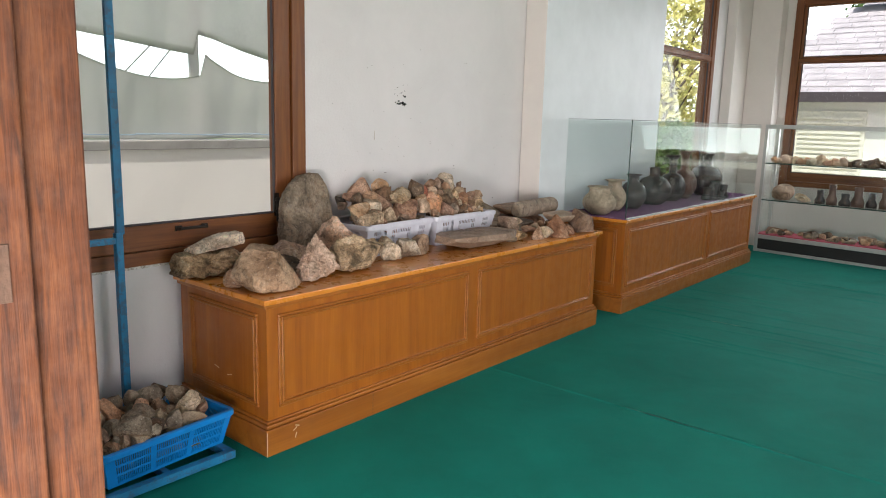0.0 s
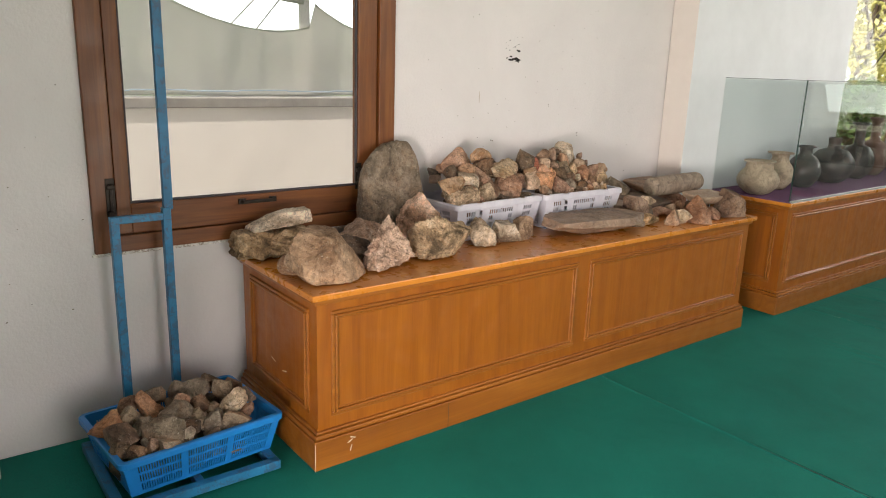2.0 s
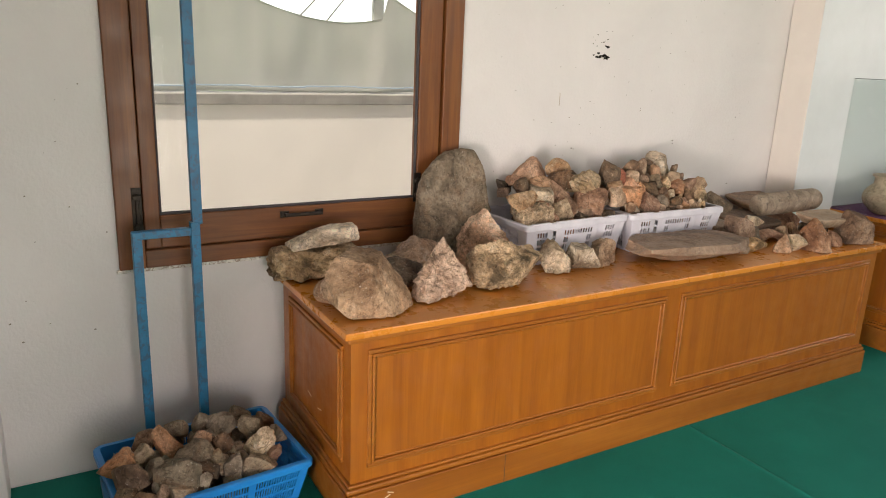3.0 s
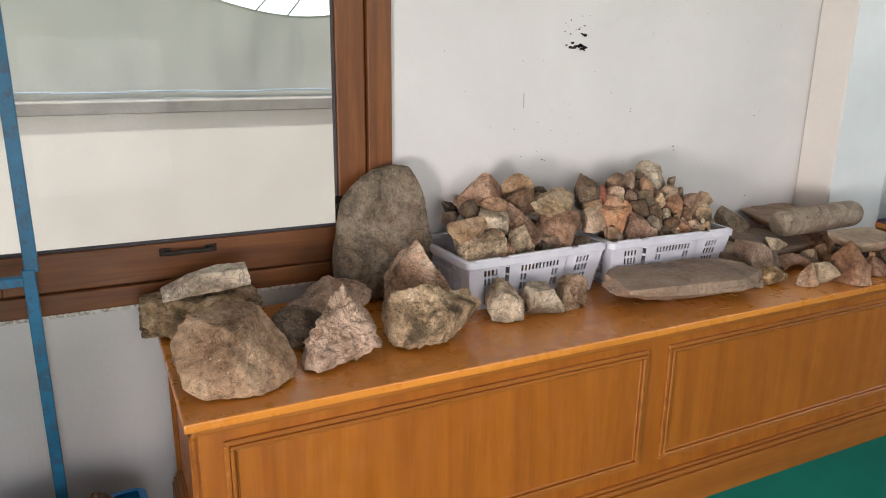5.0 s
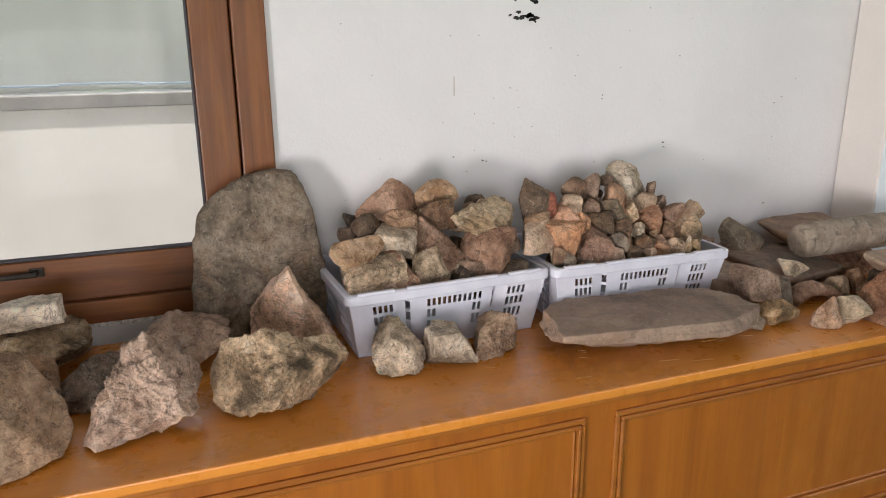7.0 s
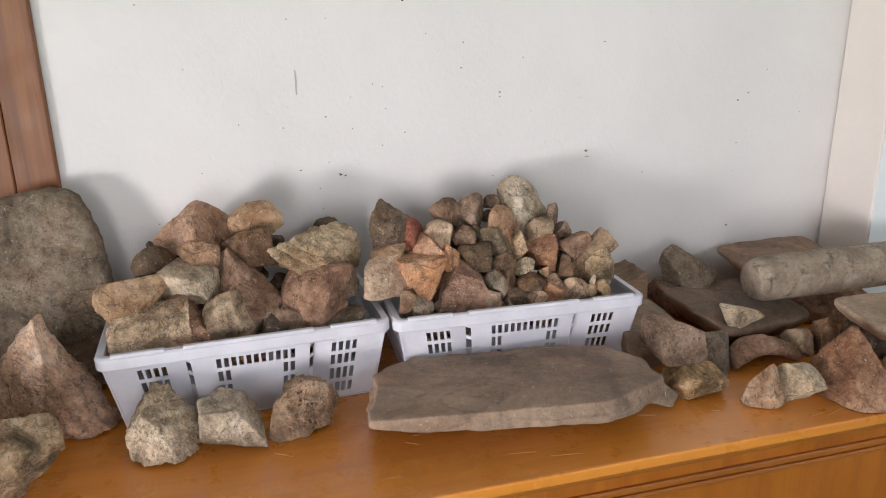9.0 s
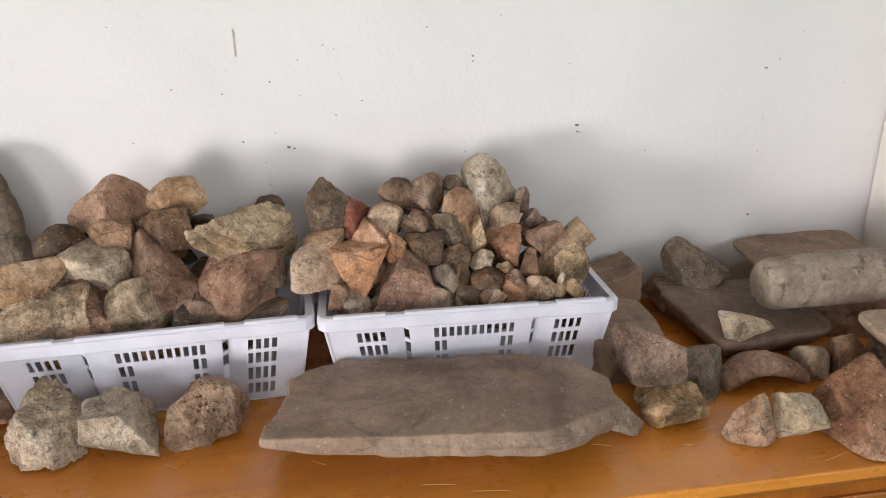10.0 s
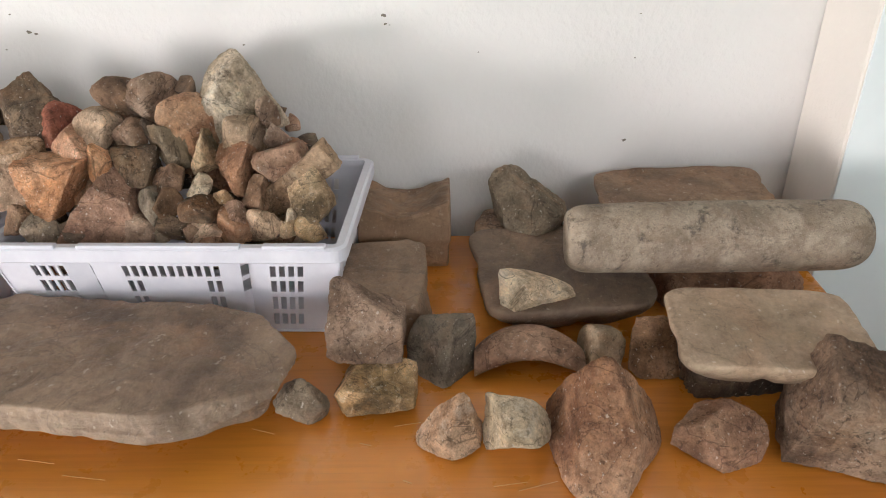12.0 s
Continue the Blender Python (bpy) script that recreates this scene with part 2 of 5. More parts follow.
PINK_CLOTH = plain("pink_felt", (0.50, 0.10, 0.14), 0.95, 0, 0.15, 30, 0.4, 400)
BLACK = plain("black_board", (0.012, 0.012, 0.012), 0.5)
CLAY_PALE = plain("pale_clay", (0.42, 0.33, 0.24), 0.8, 0, 0.22, 14, 0.4, 60, (0.10, 0.07, 0.05), 0.4)
CLAY_DARK = plain("dark_burnished_clay", (0.035, 0.033, 0.032), 0.42, 0, 0.4, 9, 0.25, 50, (0.14, 0.10, 0.08), 0.4)
CLAY_BROWN = plain("brown_clay", (0.13, 0.075, 0.055), 0.5, 0, 0.35, 9, 0.25, 50)
CREAM_WALL = plain("cream_render", (0.79, 0.765, 0.715), 0.8, 0, 0.05, 3, 0.2, 60)
LEDGE = plain("grey_ledge", (0.30, 0.29, 0.27), 0.8, 0, 0.15, 9, 0.3, 60)
ROOF_TILE = plain("grey_roof_tile", (0.42, 0.40, 0.42), 0.7, 0, 0.2, 2, 0.2, 30)
DARK_TRIM = plain("dark_fascia", (0.05, 0.04, 0.045), 0.6)
LOUVRE = plain("pale_louvre", (0.76, 0.72, 0.62), 0.5)
GRASS = plain("grass", (0.10, 0.17, 0.035), 0.9, 0, 0.4, 3, 0.5, 40)
CONCRETE = plain("pale_paving", (0.5, 0.48, 0.44), 0.85, 0, 0.12, 3, 0.3, 50)
LEAF_Y = plain("yellow_green_leaf", (0.60, 0.56, 0.20), 0.6, 0, 0.5, 4)
LEAF_G = plain("green_leaf", (0.09, 0.17, 0.03), 0.55, 0, 0.5, 4)
BARK = plain("bark", (0.10, 0.075, 0.05), 0.9, 0, 0.3, 12, 0.6, 40)


def glass_mat(name, tint, rough=0.0, gloss=0.03):
    m, nt, b = nodes_of(name)
    nt.nodes.remove(b)
    out = nt.nodes["Material Output"]
    tr = nt.nodes.new("ShaderNodeBsdfTransparent")
    tr.inputs["Color"].default_value = (*tint, 1)
    gl = nt.nodes.new("ShaderNodeBsdfGlossy")
    gl.inputs["Roughness"].default_value = rough
    gl.inputs["Color"].default_value = (0.95, 0.97, 0.96, 1)
    lw = nt.nodes.new("ShaderNodeLayerWeight")
    lw.inputs["Blend"].default_value = 0.5
    pw = nt.nodes.new("ShaderNodeMath")
    pw.operation, pw.inputs[1].default_value = "POWER", 5.0
    nt.links.new(lw.outputs["Facing"], pw.inputs[0])
    fr = nt.nodes.new("ShaderNodeMath")
    fr.operation, fr.inputs[1].default_value, fr.inputs[2].default_value = "MULTIPLY_ADD", 0.7, gloss
    nt.links.new(pw.outputs[0], fr.inputs[0])
    mx = nt.nodes.new("ShaderNodeMixShader")
    nt.links.new(fr.outputs[0], mx.inputs[0])
    nt.links.new(tr.outputs[0], mx.inputs[1])
    nt.links.new(gl.outputs[0], mx.inputs[2])
    nt.links.new(mx.outputs[0], out.inputs["Surface"])
    return m


GLASS = glass_mat("window_glass", (0.985, 0.99, 0.985), 0.0, 0.003)
CASE_GLASS = glass_mat("case_glass", (0.965, 0.985, 0.98), 0.0, 0.012)


def crate_plastic():
    m, nt, b = nodes_of("milky_white_plastic")
    v = coords(nt)
    c = ramp(nt, noise_tex(nt, v, 12, 6, 0.65), ((0.3, (0.56, 0.55, 0.62)), (0.65, (0.67, 0.66, 0.72))))
    nt.links.new(c, b.inputs["Base Color"])
    b.inputs["Roughness"].default_value = 0.35
    b.inputs["Subsurface Weight"].default_value = 0.0
    bumped(nt, b, ((noise_tex(nt, v, 30, 3, 0.5), 0.08, 0.004),))
    return m


CRATE = crate_plastic()


def carpet_mat():
    m, nt, b = nodes_of("green_carpet")
    v = coords(nt)
    c = ramp(nt, noise_tex(nt, v, 1.6, 8, 0.7, 0.3), ((0.3, (0.002, 0.145, 0.11)), (0.7, (0.003, 0.215, 0.165))))
    f = noise_tex(nt, v, 260, 3, 0.7)
    c = mixed(nt, c, ramp(nt, f, ((0.3, (0.55, 0.55, 0.55)), (0.65, (1.25, 1.25, 1.25)))), 0.8, "MULTIPLY")
    nt.links.new(c, b.inputs["Base Color"])
    b.inputs["Roughness"].default_value = 0.8
    b.inputs["Specular IOR Level"].default_value = 0.15
    rib = noise_tex(nt, coords(nt, (1, 14, 1)), 22, 3, 0.6)
    bumped(nt, b, ((noise_tex(nt, v, 4, 4, 0.5), 0.25, 0.03), (rib, 0.25, 0.004), (f, 0.5, 0.003)))
    return m


CARPET = carpet_mat()


# ---- building blocks ----
def part(name, bm, material, parent=None, label="", smooth=False):
    me = bpy.data.meshes.new(name)
    bm.to_mesh(me)
    bm.free()
    if material:
        me.materials.append(material)
    if smooth:
        me.shade_smooth()
    ob = new(name, me)
    if parent:
        ob.parent = parent
    if label:
        tagged(ob, label)
    return ob


def thing(name, label, category, loc=(0, 0, 0), yaw=0.0, group="", kind=""):
    ob = new(name)
    ob.matrix_basis = pose(*loc, 0, 0, yaw)
    return tagged(ob, label, category, group, kind)


def slab(lo, hi, bevel=0.0, bm=None, seg=2):
    """A box between two corners, its edges rounded by bevel."""
    bm2 = bmesh.new()
    bmesh.ops.create_cube(bm2, size=1)
    for v in bm2.verts:
        v.co = Vector([lo[i] + (v.co[i] + 0.5) * (hi[i] - lo[i]) for i in range(3)])
    if bevel:
        bmesh.ops.bevel(bm2, geom=bm2.edges[:], offset=bevel, segments=seg, affect="EDGES", profile=0.5)
    if bm is None:
        return bm2
    me = bpy.data.meshes.new("tmp")
    bm2.to_mesh(me)
    bm2.free()
    bm.from_mesh(me)
    bpy.data.meshes.remove(me)
    return bm


def structure(name, bm, material, label, category):
    return tagged(part(name, bm, material), label, category, "", "structure")


def wall_with_holes(name, axis, lo, hi, holes, material, label):
    """A wall along axis 'x' or 'y' between corners lo and hi, with openings (a0, a1, z0, z1) right through it."""
    k = 0 if axis == "x" else 1
    cuts_a = sorted({lo[k], hi[k], *[h[0] for h in holes], *[h[1] for h in holes]})
    cuts_z = sorted({lo[2], hi[2], *[h[2] for h in holes], *[h[3] for h in holes]})
    bm = bmesh.new()
    o = 1 - k
    def vert(a, b, z):
        co = [0, 0, z]
        co[k], co[o] = a, b
        return bm.verts.new(co)
    def solid(i, j):
        if i < 0 or j < 0 or i >= len(cuts_a) - 1 or j >= len(cuts_z) - 1:
            return False
        a, z = (cuts_a[i] + cuts_a[i + 1]) / 2, (cuts_z[j] + cuts_z[j + 1]) / 2
        return not any(h[0] < a < h[1] and h[2] < z < h[3] for h in holes)
    for i in range(len(cuts_a) - 1):
        for j in range(len(cuts_z) - 1):
            if not solid(i, j):
                continue
            a0, a1, z0, z1 = cuts_a[i], cuts_a[i + 1], cuts_z[j], cuts_z[j + 1]
            b0, b1 = lo[o], hi[o]
            for b in (b0, b1):
                bm.faces.new([vert(a0, b, z0), vert(a1, b, z0), vert(a1, b, z1), vert(a0, b, z1)])
            if not solid(i - 1, j):
                bm.faces.new([vert(a0, b0, z0), vert(a0, b1, z0), vert(a0, b1, z1), vert(a0, b0, z1)])
            if not solid(i + 1, j):
                bm.faces.new([vert(a1, b0, z0), vert(a1, b1, z0), vert(a1, b1, z1), vert(a1, b0, z1)])
            if not solid(i, j - 1):
                bm.faces.new([vert(a0, b0, z0), vert(a1, b0, z0), vert(a1, b1, z0), vert(a0, b1, z0)])
            if not solid(i, j + 1):
                bm.faces.new([vert(a0, b0, z1), vert(a1, b0, z1), vert(a1, b1, z1), vert(a0, b1, z1)])
    bmesh.ops.remove_doubles(bm, verts=bm.verts[:], dist=0.0005)
    bmesh.ops.recalc_face_normals(bm, faces=bm.faces[:])
    return structure(name, bm, material, label, "wall")


def lathe(profile, steps=40, bm=None):
    """A turned shape from (radius, height) pairs."""
    bm = bm or bmesh.new()
    rings = []
    for r, z in profile:
        rings.append([bm.verts.new((r * math.cos(2 * math.pi * i / steps), r * math.sin(2 * math.pi * i / steps), z)) for i in range(steps)])
    for a, b in zip(rings, rings[1:]):
        for i in range(steps):
            bm.faces.new([a[i], a[(i + 1) % steps], b[(i + 1) % steps], b[i]])
    bm.faces.new(rings[0][::-1])
    bm.faces.new(rings[-1])
    return bm


def tube(a, b, w, bm=None, bevel=0.002):
    """A square tube from a to b along one axis."""
    lo = [min(p, q) - w / 2 for p, q in zip(a, b)]
    hi = [max(p, q) + w / 2 for p, q in zip(a, b)]
    return slab(lo, hi, bevel, bm, 1)


# ---- stones ----
SPHERES = {}


def sphere(level):
    if level not in SPHERES:
        bm = bmesh.new()
        bmesh.ops.create_icosphere(bm, subdivisions=level, radius=1)
        SPHERES[level] = (np.array([v.co[:] for v in bm.verts]), [[v.index for v in f.verts] for f in bm.faces])
        bm.free()
    return SPHERES[level]


def rock_mesh(w, d, h, seed, level=4, facets=8, sharp=75.0, rough=0.12, cuts=(), craggy=0.11, box=0.0, layers=0.0, holes=0.0):
    """A broken stone: planes cut from a ball with worn edges, scooped and weathered; fills the box d x w x h (x, y, z).
    layers: depth of bedding ledges; holes: depth of round pores."""
    u, faces = sphere(level)
    rng = random.Random(seed)
    planes = [(0, 0, -1, 0.5)]
    for _ in range(facets):
        n = Vector((rng.gauss(0, 1), rng.gauss(0, 1), rng.gauss(0, 1))).normalized()
        planes.append((*n, rng.uniform(0.45, 0.80)))
    if box:
        planes += [(1, 0, 0, box), (-1, 0, 0, box), (0, 1, 0, box), (0, -1, 0, box), (0, 0, 1, box)]
    for c in cuts:
        n = Vector(c[:3]).normalized()
        planes.append((*n, c[3]))
    acc = np.full(len(u), 1e-9)
    for a, b, c, e in planes:
        acc += np.maximum(u @ np.array((a, b, c)) / e, 0) ** sharp
    acc += (1 / 1.12) ** sharp
    p = u * (acc ** (-1 / sharp))[:, None]
    # hollows where flakes have come away
    for _ in range(5):
        n = np.array(Vector((rng.gauss(0, 1), rng.gauss(0, 1), rng.gauss(0, 1))).normalized())
        near = np.clip(1 - ((u - n) ** 2).sum(1) / rng.uniform(0.12, 0.5), 0, 1)
        p *= (1 - rng.uniform(0.02, 0.05) * (1 + 4 * rough) * near ** 0.7)[:, None]
    lo, hi = p.min(0), p.max(0)
    p = (p - (lo + hi) / 2) / (hi - lo)
    dims = np.array((d, w, h))
    mean = (w * d * h) ** (1 / 3)
    off = Vector((rng.uniform(-50, 50), rng.uniform(-50, 50), rng.uniform(-50, 50)))
    bed = Vector((rng.gauss(0, 0.25), rng.gauss(0, 0.25), 1)).normalized()
    q = p * dims
    k = 2.1 / mean
    for i in range(len(q)):
        s = Vector(q[i]) * k + off
        n1 = 0.55 * noise.fractal(s * 1.1, 0.9, 2.1, 4) + 0.34 * noise.fractal(s * 3.4, 0.75, 2.2, 5)
        if craggy:
            near = noise.voronoi(s * 1.7)[0]
            n1 += craggy * (2.2 * min(near[1] - near[0], 0.35) - 0.4) + craggy * (0.9 - 2.4 * abs(noise.noise(s * 3.1)) - 1.3 * abs(noise.noise(s * 7.3)))
        if layers:
            b = bed.dot(s) * 3.2 + 0.9 * noise.noise(s * 0.9)
            n1 += layers * (abs((b % 1.0) - 0.45) ** 0.5 - 0.5 + 0.5 * noise.noise(s * 4.0))
        if holes:
            pore = noise.voronoi(s * 4.6 + off)[0][0]
            n1 -= holes * max(0.0, 0.30 - pore) * (3.0 if noise.noise(s * 1.4) > -0.15 else 1.0)
        q[i] = q[i] + u[i] * n1 * (0.03 + rough * 0.45) * mean * 0.62
    lo, hi = q.min(0), q.max(0)
    q = (q - (lo + hi) / 2) / (hi - lo) * dims
    me = bpy.data.meshes.new("rock")
    me.from_pydata(q.tolist(), [], faces)
    me.shade_smooth()
    return me


SEED = [100]


def rock(label, x, y, z, w, d, h, kind="tan", yaw=0, tip=0, lean=0, rest=True, name="rock", category="stone", group="", **shape):
    """A stone w wide (along the wall), d deep, h high; rest: z is the height that it lies on, else its middle."""
    SEED[0] += 1
    shape.setdefault("seed", SEED[0])
    me = rock_mesh(w, d, h, **shape)
    me.materials.append(ROCK[kind])
    ob = new(name, me)
    m = pose(0, 0, 0, lean, tip, yaw)
    if rest:
        low = min((m @ v.co).z for v in me.vertices)
        z = z - low - 0.002
    ob.matrix_basis = pose(x, y, z, lean, tip, yaw)
    return tagged(ob, label, category, group)


# ---- the large structure ----
ROOM_X, FAR_Y, TOP, DOOR_Y = 4.6, 7.65, 3.2, -1.07
structure("floor", slab((-0.15, DOOR_Y - 0.13, -0.12), (ROOM_X + 0.15, FAR_Y + 0.15, -0.006)), CONCRETE, "plain concrete floor slab under the carpet", "floor")


WRINKLES = [(random.Random(k).uniform(2.6, 5.6), random.Random(k + 50).uniform(0.8, 3.2), random.Random(k + 90).uniform(0.25, 0.8)) for k in range(26)]


def carpet_length(y0, y1, i):
    """One length of carpet with a rippled surface, short pushed-up wrinkles and a worn, lifted edge."""
    bm = bmesh.new()
    nx, ny = 70, int((y1 - y0) / 0.011)
    grid = []
    for a in range(nx + 1):
        row = []
        for b in range(ny + 1):
            x, y = 0.004 + (ROOM_X - 0.008) * a / nx, y0 + 0.0012 + (y1 - y0 - 0.0024) * b / ny
            z = 0.002 * noise.noise(Vector((x * 0.9, y * 2.3, i * 7.0)))
            for wy, wx, ln in WRINKLES:
                d = (y - wy - 0.03 * math.sin(x * 2 + wx * 5)) / 0.014
                if abs(d) < 3 and abs(x - wx) < ln:
                    z += 0.006 * math.exp(-d * d) * math.cos((x - wx) / ln * math.pi / 2)
            if b in (0, ny):
                z += 0.004 + 0.003 * noise.noise(Vector((x * 2.5, i, 3.0)))
            row.append(bm.verts.new((x, y, z)))
        grid.append(row)
    for a in range(nx):
        for b in range(ny):
            bm.faces.new([grid[a][b], grid[a + 1][b], grid[a + 1][b + 1], grid[a][b + 1]])
    bmesh.ops.recalc_face_normals(bm, faces=bm.faces[:])
    return bm


carpet = thing("carpet", "green fitted carpet laid in lengths with visible seams", "carpet", kind="structure")
cy = DOOR_Y + 0.005
for i, yy in enumerate((1.57, 3.55, 5.55, FAR_Y - 0.005)):
    part("carpet_length", carpet_length(cy, yy, i), CARPET, carpet, smooth=True)
    cy = yy

W1 = (-0.53, 0.80, 0.735, 2.9)
W2 = (4.30, 6.63, 0.735, 2.9)
WF = (0.55, 3.0, 0.735, 2.9)
wall_west = wall_with_holes("wall_west", "y", (-0.15, DOOR_Y - 0.13, -0.1), (0, FAR_Y + 0.15, TOP), [W1, W2], WALL, "white painted plaster wall with scuffs and fly specks")
wall_far = wall_with_holes("wall_north", "x", (0.002, FAR_Y, -0.1), (ROOM_X + 0.15, FAR_Y + 0.15, TOP), [WF], PILASTER, "cream painted plaster wall with a tall window")
wall_with_holes("wall_east", "y", (ROOM_X, DOOR_Y - 0.13, -0.1), (ROOM_X + 0.15, FAR_Y - 0.002, TOP), [(-0.9, 1.2, 0.0, 2.1), (1.35, 5.9, 0.9, 2.9)], DARKENED_WALL, "unseen plaster wall with garden openings, darkened to cut bounced light")
wall_with_holes("wall_south", "x", (0.002, DOOR_Y - 0.13, -0.1), (ROOM_X - 0.002, DOOR_Y, TOP), [(1.56, 3.72, -0.1, 2.2)], DARKENED_WALL, "plaster wall with the entrance doorway, darkened to cut bounced light")
# south overhang run far out only to keep sun from the doorway
structure("ceiling", slab((-0.35, DOOR_Y - 3.6, TOP + 0.002), (ROOM_X + 1.2, FAR_Y + 1.0, TOP + 0.12)), DARKENED_CEILING, "flat unseen ceiling, darkened to cut bounce and run out to block sun", "ceiling")
structure("pilaster", slab((0.003, 2.857, 0.0), (0.180, 3.235, TOP), 0.006), PILASTER, "cream plaster pilaster with a bluish white face", "pilaster")
structure("pilaster_face", slab((0.1805, 2.860, 0.0), (0.184, 3.233, TOP), 0.001), BOARD, "bluish white paint on the face of the pilaster", "paint")
structure("pilaster", slab((0.003, DOOR_Y + 0.002, 0.0), (0.16, -0.925, TOP), 0.008), WALL, "white plaster pilaster in the corner by the entrance", "pilaster")
structure("pilaster", slab((0.003, 6.95, 0.0), (0.12, FAR_Y - 0.002, TOP), 0.008), PILASTER, "cream plaster pilaster in the far corner", "pilaster")
structure("pilaster", slab((0.122, 7.42, 0.0), (0.46, FAR_Y - 0.003, TOP), 0.008), PILASTER, "cream plaster pilaster in the far corner", "pilaster")

board = thing("display_board", "plain white display board standing behind the glass case", "board")
part("panel", slab((0.132, 3.262, 0.724), (0.160, 4.93, 2.95), 0.002), BOARD, board)
part("edge_strip", slab((0.126, 3.238, 0.724), (0.163, 3.260, 2.95), 0.002), WALL, board)


def scuffs(name, parent, spots, material=STAIN):
    """Flaked black marks on the wall, each a thin ragged chip."""
    bm = bmesh.new()
    rng = random.Random(5)
    for y, z, r in spots:
        n = 9
        ring = []
        for i in range(n):
            a = 2 * math.pi * i / n
            q = r * rng.uniform(0.45, 1.1)
            ring.append((y + q * math.cos(a) * 1.25, z + q * math.sin(a) * 0.8))
        front = [bm.verts.new((0.0022, a, b)) for a, b in ring]
        back = [bm.verts.new((0.0004, a, b)) for a, b in ring]
        bm.faces.new(front)
        for i in range(n):
            bm.faces.new([back[i], back[(i + 1) % n], front[(i + 1) % n], front[i]])
    bmesh.ops.recalc_face_normals(bm, faces=bm.faces[:])
    return part(name, bm, material, parent)


rng = random.Random(3)
scuffs("scuff_mark", wall_west, [(1.50 + rng.uniform(0, 0.09), 1.512 + rng.gauss(0.0, 0.006), rng.uniform(0.004, 0.011)) for _ in range(12)]
       + [(1.575 + rng.uniform(-0.012, 0.012), 1.50 + rng.uniform(-0.01, 0.06), rng.uniform(0.003, 0.007)) for _ in range(9)]
       + [(1.52 + rng.uniform(-0.03, 0.06), 1.55 + rng.uniform(0, 0.07), rng.uniform(0.002, 0.004)) for _ in range(9)])
SPECK = plain("brown_fly_speck", (0.20, 0.17, 0.14), 0.9)
scuffs("fly_specks", wall_west, [(y, z, r) for y, z, r in (
    (2.07, 1.115, 0.004), (2.072, 1.10, 0.003), (2.527, 0.871, 0.004), (1.418, 1.096, 0.004), (1.43, 1.092, 0.003), (1.323, 1.112, 0.003),
    (1.827, 1.277, 0.003), (1.826, 1.266, 0.0025), (2.524, 1.229, 0.003))]
    + [(rng.uniform(0.95, 2.8), rng.uniform(0.95, 1.9), rng.uniform(0.001, 0.0022)) for _ in range(70)]
    + [(rng.uniform(-0.9, -0.55), rng.uniform(0.5, 1.4), rng.uniform(0.001, 0.004)) for _ in range(18)], SPECK)
bm = bmesh.new()
slab((0.0005, 1.3245, 1.29), (0.002, 1.3275, 1.345), 0, bm)
part("scratch", bm, plain("brown_scratch", (0.52, 0.45, 0.39), 0.8), wall_west)


